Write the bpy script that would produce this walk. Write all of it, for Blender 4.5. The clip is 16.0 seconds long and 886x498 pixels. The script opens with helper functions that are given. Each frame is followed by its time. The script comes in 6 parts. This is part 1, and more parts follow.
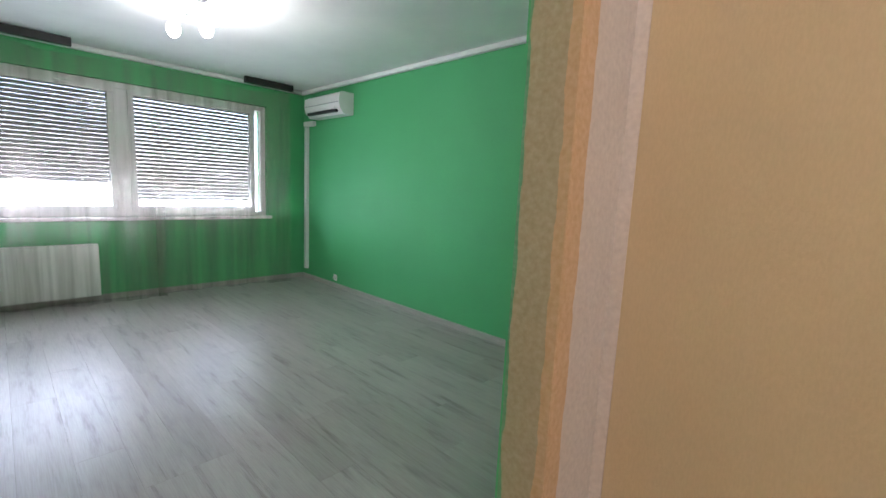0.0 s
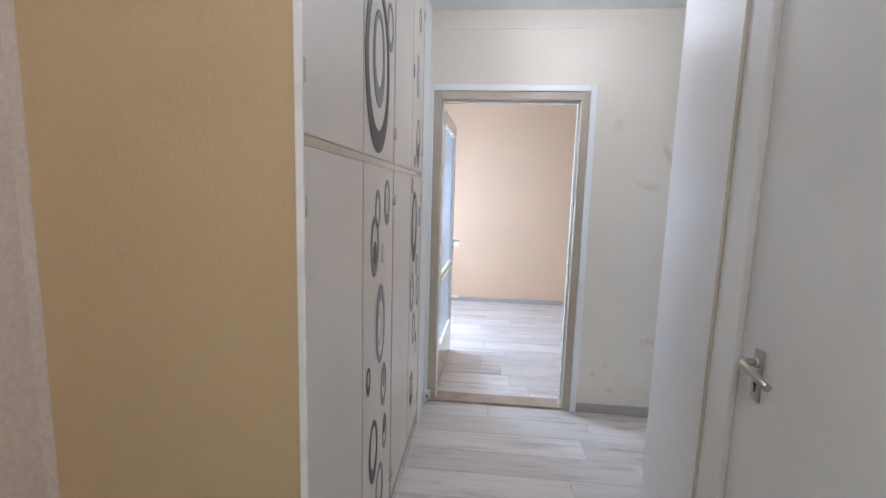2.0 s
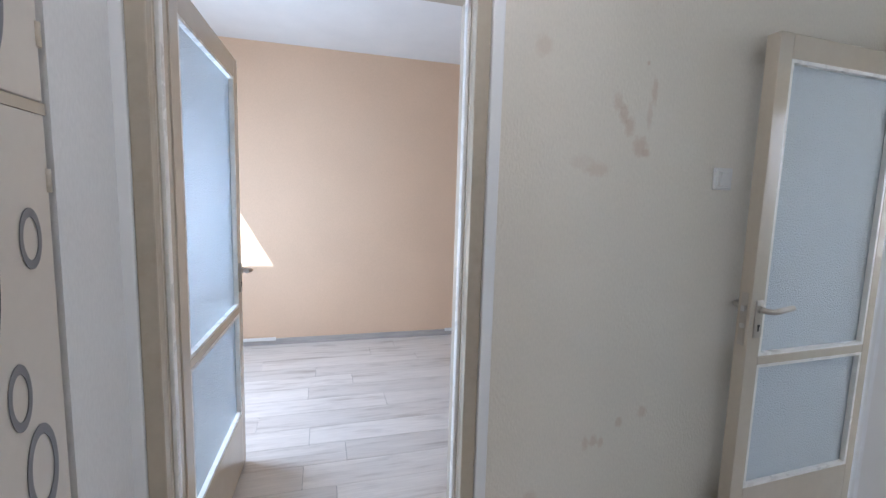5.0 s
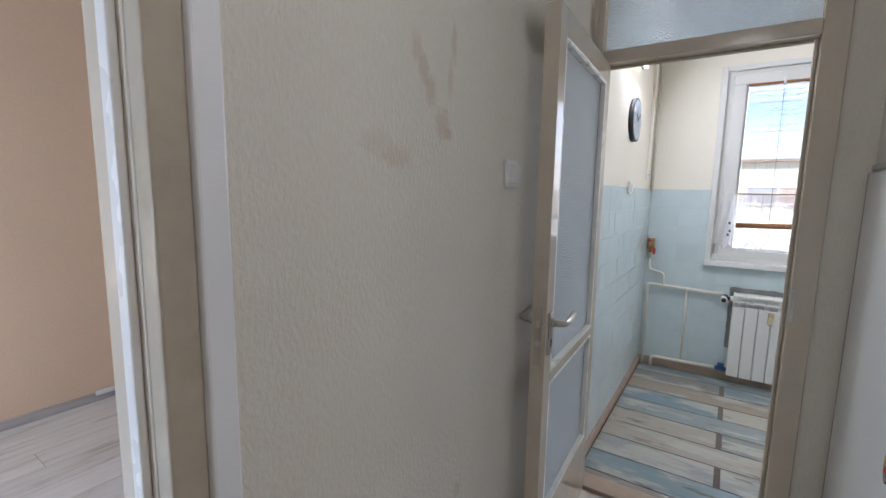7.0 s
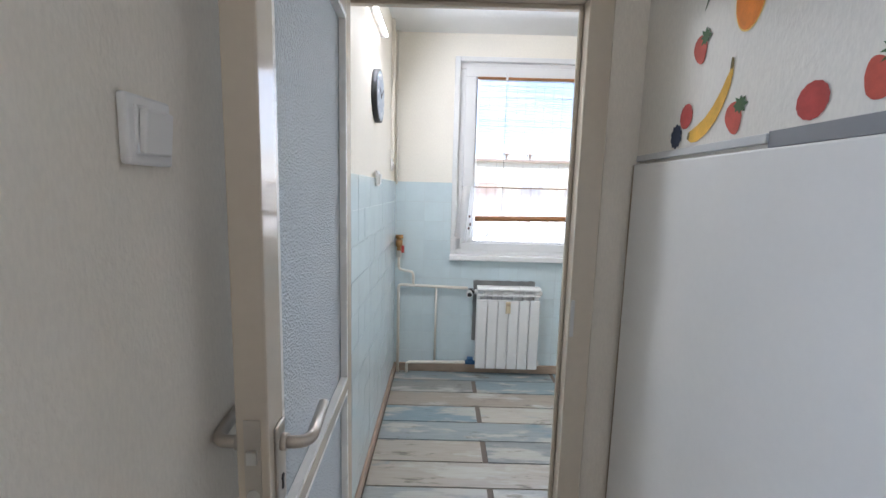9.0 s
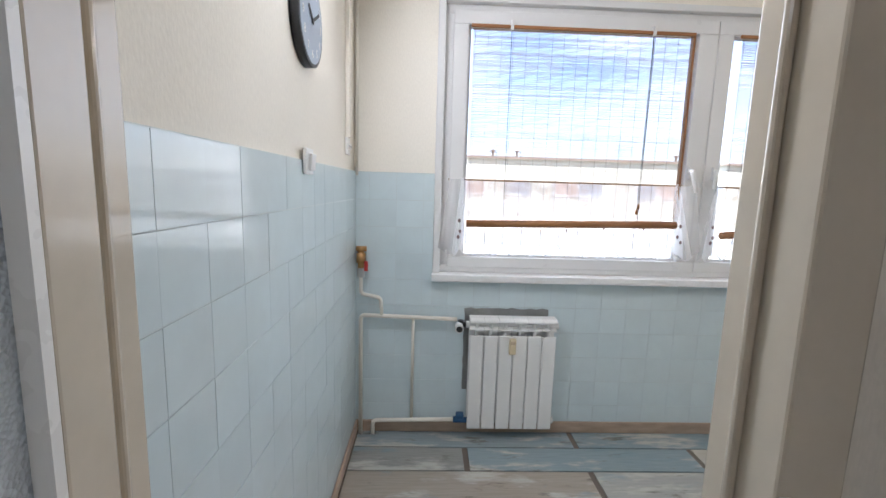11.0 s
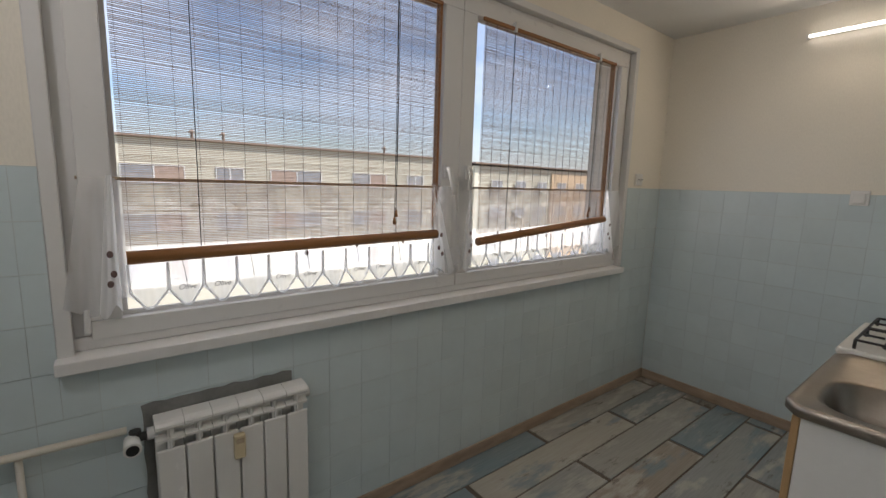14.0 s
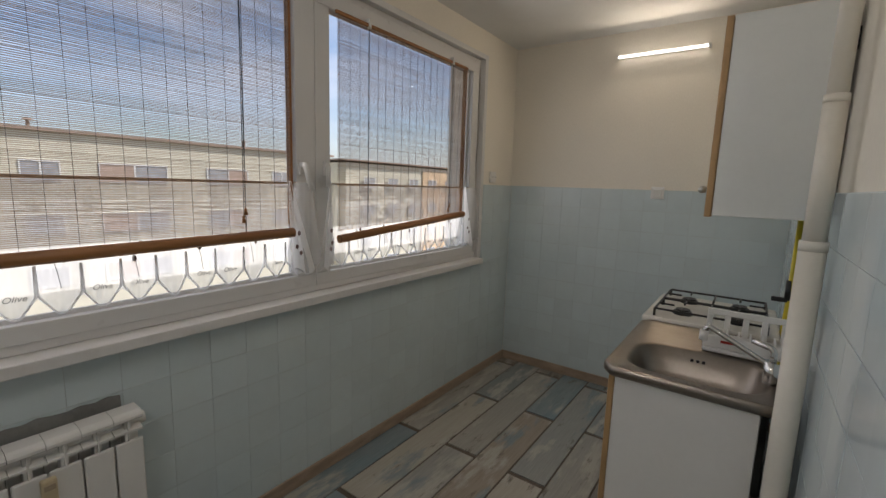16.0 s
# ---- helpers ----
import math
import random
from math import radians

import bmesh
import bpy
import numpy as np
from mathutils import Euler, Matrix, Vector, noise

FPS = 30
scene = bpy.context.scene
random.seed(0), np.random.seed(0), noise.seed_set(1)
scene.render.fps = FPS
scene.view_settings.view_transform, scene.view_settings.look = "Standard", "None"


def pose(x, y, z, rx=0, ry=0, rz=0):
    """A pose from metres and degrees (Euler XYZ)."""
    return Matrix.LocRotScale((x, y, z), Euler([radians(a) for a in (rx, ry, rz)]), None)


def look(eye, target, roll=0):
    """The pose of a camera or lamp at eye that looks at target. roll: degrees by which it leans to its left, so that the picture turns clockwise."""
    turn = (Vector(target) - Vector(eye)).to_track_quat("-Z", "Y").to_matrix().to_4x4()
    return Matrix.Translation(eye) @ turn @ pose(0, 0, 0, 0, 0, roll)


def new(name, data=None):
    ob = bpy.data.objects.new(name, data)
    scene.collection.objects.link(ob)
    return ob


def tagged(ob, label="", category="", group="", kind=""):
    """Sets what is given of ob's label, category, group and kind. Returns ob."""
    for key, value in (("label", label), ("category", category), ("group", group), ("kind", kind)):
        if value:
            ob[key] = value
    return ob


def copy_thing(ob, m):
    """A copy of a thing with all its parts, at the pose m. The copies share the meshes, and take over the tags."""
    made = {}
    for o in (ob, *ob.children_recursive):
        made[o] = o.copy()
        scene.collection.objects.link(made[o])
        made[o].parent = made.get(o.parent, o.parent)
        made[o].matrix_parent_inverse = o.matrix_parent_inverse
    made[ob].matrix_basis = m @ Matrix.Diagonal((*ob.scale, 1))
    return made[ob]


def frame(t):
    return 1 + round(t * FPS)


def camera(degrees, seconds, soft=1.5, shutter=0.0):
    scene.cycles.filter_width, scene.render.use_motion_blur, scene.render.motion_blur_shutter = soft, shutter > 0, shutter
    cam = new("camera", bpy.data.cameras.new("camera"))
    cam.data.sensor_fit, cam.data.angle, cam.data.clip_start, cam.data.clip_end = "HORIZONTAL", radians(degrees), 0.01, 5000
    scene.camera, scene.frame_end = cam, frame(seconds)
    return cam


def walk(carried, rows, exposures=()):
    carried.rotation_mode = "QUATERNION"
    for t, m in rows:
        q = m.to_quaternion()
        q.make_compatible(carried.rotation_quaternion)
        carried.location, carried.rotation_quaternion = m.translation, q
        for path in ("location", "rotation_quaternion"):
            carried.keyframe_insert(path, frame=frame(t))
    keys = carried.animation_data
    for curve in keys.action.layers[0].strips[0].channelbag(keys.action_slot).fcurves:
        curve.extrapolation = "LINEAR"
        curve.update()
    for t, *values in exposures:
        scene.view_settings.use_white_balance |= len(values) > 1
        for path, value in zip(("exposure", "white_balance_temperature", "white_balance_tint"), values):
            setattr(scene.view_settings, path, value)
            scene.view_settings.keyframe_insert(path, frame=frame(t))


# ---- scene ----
cam = camera(91.5, 16.0)
PATH = [
    (0, (-0.206, -3.019, 1.330), (-1.582, -1.593, 1.058), 2.7),
    (0.5, (-0.062, -3.029, 1.358), (-1.147, -1.370, 1.096), 2.5),
    (1, (0.113, -2.995, 1.376), (-0.663, -1.169, 1.121), 2.1),
    (1.5, (0.24, -2.934, 1.418), (-0.203, -1.002, 1.155), 1.7),
    (2, (0.358, -2.83, 1.437), (0.187, -0.854, 1.18), 1.6),
    (2.5, (0.392, -2.609, 1.439), (0.411, -0.626, 1.18), 1.8),
    (3, (0.409, -2.361, 1.449), (0.475, -0.379, 1.187), 1.8),
    (3.2, (0.418, -2.252, 1.442), (0.491, -0.271, 1.18), 1.8),
    (5.3, (0.519, -1.162, 1.389), (1.181, 0.712, 1.167), 1.5),
    (5.5, (0.534, -1.072, 1.393), (1.284, 0.768, 1.165), 1.4),
    (6, (0.582, -0.858, 1.394), (1.628, 0.829, 1.154), 1.1),
    (6.5, (0.652, -0.698, 1.432), (2.006, 0.751, 1.174), 0.9),
    (7, (0.716, -0.576, 1.438), (2.369, 0.519, 1.176), 1.0),
    (7.5, (0.802, -0.488, 1.431), (2.679, 0.148, 1.165), 1.1),
    (8, (0.951, -0.452, 1.432), (2.91, -0.157, 1.164), 1.1),
    (8.5, (1.153, -0.397, 1.433), (3.133, -0.308, 1.164), 1.4),
    (9, (1.4, -0.375, 1.436), (3.382, -0.378, 1.164), 1.5),
    (9.2, (1.494, -0.374, 1.431), (3.475, -0.4, 1.157), 1.6),
    (11.3, (2.473, -0.424, 1.415), (4.451, -0.513, 1.133), 1.7),
    (11.5, (2.57, -0.442, 1.414), (4.548, -0.557, 1.139), 1.7),
    (12, (2.762, -0.487, 1.414), (4.731, -0.69, 1.133), 1.6),
    (12.5, (2.914, -0.517, 1.428), (4.855, -0.899, 1.134), 1.5),
    (13, (3.032, -0.557, 1.462), (4.885, -1.243, 1.153), 1.7),
    (13.5, (3.082, -0.581, 1.46), (4.78, -1.593, 1.158), 1.6),
    (14, (3.087, -0.579, 1.477), (4.646, -1.796, 1.179), 1.8),
    (14.5, (3.072, -0.574, 1.487), (4.531, -1.911, 1.193), 1.9),
    (15, (3.063, -0.584, 1.483), (4.427, -2.017, 1.189), 1.8),
    (15.5, (3.051, -0.607, 1.478), (4.306, -2.136, 1.182), 1.8),
    (16, (3.033, -0.616, 1.475), (4.181, -2.228, 1.183), 1.9),
]
# exposure follows the clip's own automatic exposure: seconds, stops
EXPOSURES = [(0, 2.7, 5750, 18), (1.0, 2.42, 5350, 17), (2.0, 2.4, 5250, 14), (3.2, 2.38, 5200, 14), (5.3, 2.03, 5350, 13), (6.4, 1.75, 5600, 14), (7.2, 1.82, 5500, 14), (8.2, 1.98, 5500, 14), (9.2, 2.05, 5500, 14), (11.3, 1.65, 5650, 15), (12.0, 1.0, 5850, 14), (12.5, 0.78, 6000, 14), (14.0, 0.5, 6300, 15), (16, 0.3, 6400, 15)]
walk(cam, [(t, look(eye, target, roll)) for t, eye, target, roll in PATH], EXPOSURES)

# ---- world and sun ----
SUN_DIR = Vector((1.0, 1.0, -1.77)).normalized()
world = bpy.data.worlds.new("sky")
scene.world = world
world.use_nodes = True
wn, wl = world.node_tree.nodes, world.node_tree.links
sky = wn.new("ShaderNodeTexSky")
sky.sky_type = "NISHITA"
sky.sun_disc = False
sky.sun_elevation = math.asin(-SUN_DIR.z)
sky.sun_rotation = math.atan2(-SUN_DIR.x, -SUN_DIR.y)
sky.air_density, sky.dust_density = 1.0, 1.6
# thin streaky high cloud over the sky
tc = wn.new("ShaderNodeTexCoord")
mp = wn.new("ShaderNodeMapping")
mp.inputs["Scale"].default_value = (1.0, 1.6, 4.5)
cl = wn.new("ShaderNodeTexNoise")
cl.inputs["Scale"].default_value, cl.inputs["Detail"].default_value = 2.2, 6.0
cr = wn.new("ShaderNodeValToRGB")
cr.color_ramp.elements[0].position, cr.color_ramp.elements[1].position = 0.37, 0.85
cm = wn.new("ShaderNodeMixRGB")
cm.inputs["Color2"].default_value = (5.0, 5.3, 5.8, 1)
wl.new(tc.outputs["Generated"], mp.inputs["Vector"])
wl.new(mp.outputs["Vector"], cl.inputs["Vector"])
wl.new(cl.outputs["Fac"], cr.inputs["Fac"])
wl.new(cr.outputs["Color"], cm.inputs["Fac"])
wl.new(sky.outputs["Color"], cm.inputs["Color1"])
wl.new(cm.outputs["Color"], wn["Background"].inputs["Color"])
wn["Background"].inputs["Strength"].default_value = 0.15
sun = new("sun", bpy.data.lights.new("sun", "SUN"))
sun.data.energy, sun.data.angle, sun.data.color = 4.6, radians(0.53), (1.0, 0.95, 0.87)
sun.rotation_euler = SUN_DIR.to_track_quat("-Z", "Y").to_euler()


def area(name, m, sx, sy, watts, col):
    d = bpy.data.lights.new(name, "AREA")
    d.shape, d.size, d.size_y, d.energy, d.color = "RECTANGLE", sx, sy, watts, col
    ob = new(name, d)
    ob.matrix_world = m
    return ob


# daylight through the gaps under the roller shutters of the green room
area("green_room_skylight", look((-6.03, -2.76, 1.12), (-3.0, -2.76, 0.2)), 1.15, 0.22, 3.2, (0.88, 0.93, 1.0))
area("green_room_skylight", look((-6.03, -1.33, 1.03), (-3.0, -1.33, 0.2)), 1.15, 0.07, 1.9, (0.88, 0.93, 1.0))
# sky light in the openings of the beige room's window and of the two kitchen sashes
area("beige_room_skylight", look((-1.01, 1.47, 1.3), (1.5, 1.55, 0.9)), 0.78, 0.78, 13, (0.78, 0.89, 1.0))
for wy in (-1.22, -2.64):
    area("kitchen_skylight", look((4.655, wy, 1.66), (2.8, wy, 1.2)), 1.2, 1.15, 2.8, (1.0, 0.96, 0.90))

# ---- materials ----


def nodes_of(name):
    m = bpy.data.materials.new(name)
    m.use_nodes = True
    return m, m.node_tree.nodes, m.node_tree.links, m.node_tree.nodes["Principled BSDF"]


def coords(n, l, scale, spread=0.0):
    """World position, stretched; spread shifts it for each object."""
    g = n.new("ShaderNodeNewGeometry")
    v = n.new("ShaderNodeVectorMath")
    v.operation = "MULTIPLY"
    v.inputs[1].default_value = scale
    l.new(g.outputs["Position"], v.inputs[0])
    if not spread:
        return v.outputs[0]
    o = n.new("ShaderNodeObjectInfo")
    k = n.new("ShaderNodeMath")
    k.operation = "MULTIPLY"
    k.inputs[1].default_value = spread
    l.new(o.outputs["Random"], k.inputs[0])
    a = n.new("ShaderNodeVectorMath")
    a.operation = "ADD"
    l.new(v.outputs[0], a.inputs[0])
    l.new(k.outputs[0], a.inputs[1])
    return a.outputs[0]


def noise_of(n, l, vec, scale, detail=4.0, rough=0.55):
    t = n.new("ShaderNodeTexNoise")
    t.inputs["Scale"].default_value, t.inputs["Detail"].default_value, t.inputs["Roughness"].default_value = scale, detail, rough
    l.new(vec, t.inputs["Vector"])
    return t.outputs["Fac"]


def ramp(n, l, fac, stops):
    r = n.new("ShaderNodeValToRGB")
    e = r.color_ramp.elements
    while len(e) < len(stops):
        e.new(0.5)
    for el, (p, c) in zip(e, stops):
        el.position, el.color = p, (*c, 1)
    l.new(fac, r.inputs["Fac"])
    return r.outputs["Color"]


def mix(n, l, fac, a, b, blend="MIX"):
    m = n.new("ShaderNodeMixRGB")
    m.blend_type = blend
    for key, v in (("Fac", fac), ("Color1", a), ("Color2", b)):
        if isinstance(v, (int, float)):
            m.inputs[key].default_value = v
        elif isinstance(v, tuple):
            m.inputs[key].default_value = (*v, 1)
        else:
            l.new(v, m.inputs[key])
    return m.outputs["Color"]


def bump(n, l, b, fac, strength, dist=0.002):
    u = n.new("ShaderNodeBump")
    u.inputs["Strength"].default_value, u.inputs["Distance"].default_value = strength, dist
    l.new(fac, u.inputs["Height"])
    l.new(u.outputs["Normal"], b.inputs["Normal"])


def shade(c, k):
    return tuple(min(1.0, v * k) for v in c)


def plain(name, col, rough=0.5, metal=0.0, var=0.08, big=2.5, fine=60.0, relief=0.15, dist=0.001, dirt=None, stretch=(1, 1, 1)):
    """Paint, plastic, metal: a base colour with blotches, grain, faint relief and, if given, patches of dirt."""
    m, n, l, b = nodes_of(name)
    v = coords(n, l, stretch, 5.0)
    c = ramp(n, l, noise_of(n, l, v, big, 5.0), [(0.3, shade(col, 1 - var)), (0.7, shade(col, 1 + var))])
    f = noise_of(n, l, v, fine, 3.0)
    c = mix(n, l, var * 0.8, c, ramp(n, l, f, [(0.35, shade(col, 0.75)), (0.65, shade(col, 1.2))]))
    if dirt:
        k = ramp(n, l, noise_of(n, l, v, big * 3.1, 6.0, 0.65), [(0.56, (0, 0, 0)), (0.86, (0.7, 0.7, 0.7))])
        c = mix(n, l, k, c, dirt)
    l.new(c, b.inputs["Base Color"])
    r = n.new("ShaderNodeMapRange")
    r.inputs["To Min"].default_value, r.inputs["To Max"].default_value = max(0.02, rough - 0.07), min(1, rough + 0.07)
    l.new(noise_of(n, l, v, big * 4), r.inputs["Value"])
    l.new(r.outputs["Result"], b.inputs["Roughness"])
    b.inputs["Metallic"].default_value = metal
    if relief:
        bump(n, l, b, f, relief, dist)
    return m


def glowing(name, col, strength):
    m, n, l, b = nodes_of(name)
    b.inputs["Base Color"].default_value = (*col, 1)
    b.inputs["Emission Color"].default_value = (*col, 1)
    b.inputs["Emission Strength"].default_value = strength
    return m


def laminate(name, dark, light, gloss):
    """Wide pale oak boards along x: grain streaks, grey cathedral patches, board to board change."""
    m, n, l, b = nodes_of(name)
    v = coords(n, l, (1.1, 11, 9), 40.0)
    streak = noise_of(n, l, v, 1.6, 8.0, 0.62)
    fine = noise_of(n, l, coords(n, l, (5, 130, 60), 40.0), 1.5, 3.0)
    patch = noise_of(n, l, coords(n, l, (2.2, 9, 4), 40.0), 1.1, 3.0)
    c = ramp(n, l, streak, [(0.30, dark), (0.44, shade(light, 0.9)), (0.60, light)])
    c = mix(n, l, 0.22, c, ramp(n, l, fine, [(0.35, dark), (0.6, light)]))
    c = mix(n, l, ramp(n, l, patch, [(0.60, (0, 0, 0)), (0.78, (0.55, 0.55, 0.55))]), c, shade(dark, 0.8))
    o = n.new("ShaderNodeObjectInfo")
    tone = ramp(n, l, o.outputs["Random"], [(0.0, (0.84, 0.83, 0.82)), (1.0, (1.0, 1.0, 1.0))])
    c = mix(n, l, 1.0, c, tone, "MULTIPLY")
    l.new(c, b.inputs["Base Color"])
    b.inputs["Roughness"].default_value = gloss
    bump(n, l, b, fine, 0.12, 0.0006)
    return m


def distressed(name):
    """Porcelain planks printed as worn painted boards: blue, white, grey and brown."""
    m, n, l, b = nodes_of(name)
    o = n.new("ShaderNodeObjectInfo")
    base = ramp(n, l, o.outputs["Random"], [(0.0, (0.21, 0.28, 0.31)), (0.2, (0.27, 0.31, 0.32)), (0.4, (0.42, 0.385, 0.325)), (0.6, (0.47, 0.435, 0.37)), (0.8, (0.30, 0.25, 0.20)), (1.0, (0.22, 0.29, 0.32))])
    s = noise_of(n, l, coords(n, l, (7, 1.9, 8), 60.0), 1.1, 7.0, 0.6)
    c = mix(n, l, ramp(n, l, s, [(0.52, (0, 0, 0)), (0.60, (0.85, 0.85, 0.85))]), base, (0.49, 0.465, 0.41))
    blue = noise_of(n, l, coords(n, l, (6, 1.8, 5), 30.0), 1.0, 6.0, 0.6)
    c = mix(n, l, ramp(n, l, blue, [(0.56, (0, 0, 0)), (0.64, (0.7, 0.7, 0.7))]), c, (0.19, 0.27, 0.31))
    s2 = noise_of(n, l, coords(n, l, (11, 2.6, 5), 90.0), 1.5, 8.0, 0.68)
    c = mix(n, l, ramp(n, l, s2, [(0.585, (0, 0, 0)), (0.67, (0.8, 0.8, 0.8))]), c, (0.13, 0.115, 0.09))
    g = noise_of(n, l, coords(n, l, (150, 7, 40), 60.0), 1.0, 3.0)
    c = mix(n, l, 0.13, c, ramp(n, l, g, [(0.35, (0.08, 0.075, 0.065)), (0.62, (0.40, 0.39, 0.36))]))
    l.new(c, b.inputs["Base Color"])
    b.inputs["Roughness"].default_value = 0.22
    bump(n, l, b, s, 0.15, 0.001)
    return m


def wallpaper(name, col, weave=0.5, stains=(), stain_col=(0.55, 0.43, 0.32), rough=0.75):
    """Painted woven wallpaper with relief; stains are (x, z, half width, half height, strength) on a wall along x."""
    m, n, l, b = nodes_of(name)
    v = coords(n, l, (1, 1, 1))
    c = ramp(n, l, noise_of(n, l, v, 1.7, 5.0), [(0.3, shade(col, 0.97)), (0.7, shade(col, 1.03))])
    w = noise_of(n, l, coords(n, l, (190, 190, 60)), 1.0, 2.0)
    c = mix(n, l, 0.12, c, ramp(n, l, w, [(0.35, shade(col, 0.72)), (0.65, shade(col, 1.15))]))
    sep = n.new("ShaderNodeSeparateXYZ")
    l.new(v, sep.inputs[0])
    wob = noise_of(n, l, v, 45.0, 6.0, 0.65)
    for x, z, hx, hz, k in stains:
        q = n.new("ShaderNodeCombineXYZ")
        for i, (o, h, a) in enumerate(((x, hx, "X"), (z, hz, "Z"))):
            d = n.new("ShaderNodeMath")
            d.operation = "SUBTRACT"
            d.inputs[1].default_value = o
            l.new(sep.outputs[a], d.inputs[0])
            e = n.new("ShaderNodeMath")
            e.operation = "DIVIDE"
            e.inputs[1].default_value = h
            l.new(d.outputs[0], e.inputs[0])
            l.new(e.outputs[0], q.inputs[i])
        r = n.new("ShaderNodeVectorMath")
        r.operation = "LENGTH"
        l.new(q.outputs[0], r.inputs[0])
        s = n.new("ShaderNodeMath")
        s.operation = "MULTIPLY_ADD"
        s.inputs[1].default_value = 1.6
        l.new(wob, s.inputs[0])
        l.new(r.outputs["Value"], s.inputs[2])
        r2 = n.new("ShaderNodeMapRange")
        r2.inputs["From Min"].default_value, r2.inputs["From Max"].default_value = 1.3, 1.9
        r2.inputs["To Min"].default_value, r2.inputs["To Max"].default_value = k, 0.0
        l.new(s.outputs[0], r2.inputs["Value"])
        c = mix(n, l, r2.outputs["Result"], c, stain_col)
    l.new(c, b.inputs["Base Color"])
    b.inputs["Roughness"].default_value = rough
    b.inputs["Specular IOR Level"].default_value = 0.3
    bump(n, l, b, noise_of(n, l, coords(n, l, (1, 1, 0.55)), 120.0, 2.0), weave, 0.003)
    return m


def clear_glass(name, rough=0.0, relief=0.0, tint=(1, 1, 1), share=1.0):
    m, n, l, b = nodes_of(name)
    b.inputs["Base Color"].default_value = (*tint, 1)
    b.inputs["Transmission Weight"].default_value = share
    b.inputs["Roughness"].default_value = rough
    b.inputs["IOR"].default_value = 1.45 if relief else 1.12
    if relief:
        vo = n.new("ShaderNodeTexVoronoi")
        vo.inputs["Scale"].default_value = 190.0
        l.new(coords(n, l, (1, 1, 1)), vo.inputs["Vector"])
        bump(n, l, b, vo.outputs["Distance"], relief, 0.004)
    return m


def sheer(name, col, through_share, swing=0.12):
    m, n, l, b = nodes_of(name)
    out = n["Material Output"]
    tr = n.new("ShaderNodeBsdfTransparent")
    tl = n.new("ShaderNodeBsdfTranslucent")
    df = n.new("ShaderNodeBsdfDiffuse")
    for s in (tl, df):
        s.inputs["Color"].default_value = (*col, 1)
    half, full = n.new("ShaderNodeMixShader"), n.new("ShaderNodeMixShader")
    half.inputs["Fac"].default_value = 0.5
    l.new(tl.outputs[0], half.inputs[1])
    l.new(df.outputs[0], half.inputs[2])
    k = ramp(n, l, noise_of(n, l, coords(n, l, (11, 11, 0.5)), 1.0, 3.0), [(0.3, (through_share - swing,) * 3), (0.7, (through_share + swing,) * 3)])
    l.new(k, full.inputs["Fac"])
    l.new(half.outputs[0], full.inputs[1])
    l.new(tr.outputs[0], full.inputs[2])
    l.new(full.outputs[0], out.inputs["Surface"])
    return m


def pier_paint(name):
    """Old paint layers by the opening: green edge, olive, orange strip, bare pinkish filler with ragged borders."""
    m, n, l, b = nodes_of(name)
    v = coords(n, l, (1, 1, 1))
    sep = n.new("ShaderNodeSeparateXYZ")
    l.new(v, sep.inputs[0])
    wob = n.new("ShaderNodeMath")
    wob.operation = "MULTIPLY_ADD"
    wob.inputs[1].default_value, wob.inputs[2].default_value = 0.03, -0.015
    l.new(noise_of(n, l, coords(n, l, (1, 1, 0.6)), 14.0, 5.0), wob.inputs[0])

    def past(axis, edge):
        a = n.new("ShaderNodeMath")
        l.new(sep.outputs[axis], a.inputs[0])
        l.new(wob.outputs[0], a.inputs[1])
        g = n.new("ShaderNodeMath")
        g.operation = "GREATER_THAN"
        g.inputs[1].default_value = edge
        l.new(a.outputs[0], g.inputs[0])
        return g.outputs[0]

    c = mix(n, l, past("X", -0.742), (0.05, 0.30, 0.11), (0.40, 0.31, 0.15))
    c = mix(n, l, past("X", -0.655), c, (0.62, 0.36, 0.15))
    c = mix(n, l, past("Y", -2.165), c, (0.66, 0.56, 0.47))
    c = mix(n, l, past("Y", -1.955), c, (0.60, 0.42, 0.22))
    f = noise_of(n, l, v, 70.0, 4.0)
    c = mix(n, l, 0.2, c, ramp(n, l, f, [(0.3, (0.3, 0.26, 0.2)), (0.7, (0.8, 0.72, 0.6))]))
    l.new(c, b.inputs["Base Color"])
    b.inputs["Roughness"].default_value = 0.7
    bump(n, l, b, noise_of(n, l, v, 22.0, 6.0), 0.5, 0.004)
    return m


STAINS = [(1.183, 1.887, 0.035, 0.04, 0.30), (1.475, 1.735, 0.022, 0.035, 0.42), (1.50, 1.700, 0.022, 0.035, 0.5), (1.525, 1.662, 0.024, 0.035, 0.5), (1.575, 1.595, 0.035, 0.04, 0.5), (1.605, 1.70, 0.014, 0.05, 0.36),
          (1.618, 1.785, 0.014, 0.05, 0.45), (1.60, 1.575, 0.02, 0.018, 0.45), (1.41, 1.508, 0.055, 0.028, 0.34), (1.35, 1.53, 0.05, 0.03, 0.2),
          (1.584, 1.877, 0.008, 0.008, 0.6), (1.576, 0.575, 0.018, 0.022, 0.48), (1.436, 0.506, 0.016, 0.03, 0.4), (1.47, 0.515, 0.02, 0.025, 0.45), (1.502, 0.507, 0.014, 0.025, 0.45),
          (1.677, 0.607, 0.022, 0.028, 0.42), (1.22, 0.33, 0.03, 0.03, 0.3), (1.135, 0.266, 0.02, 0.025, 0.4), (1.253, 0.16, 0.03, 0.02, 0.35), (1.30, 0.25, 0.03, 0.02, 0.25)]
MAT = {}
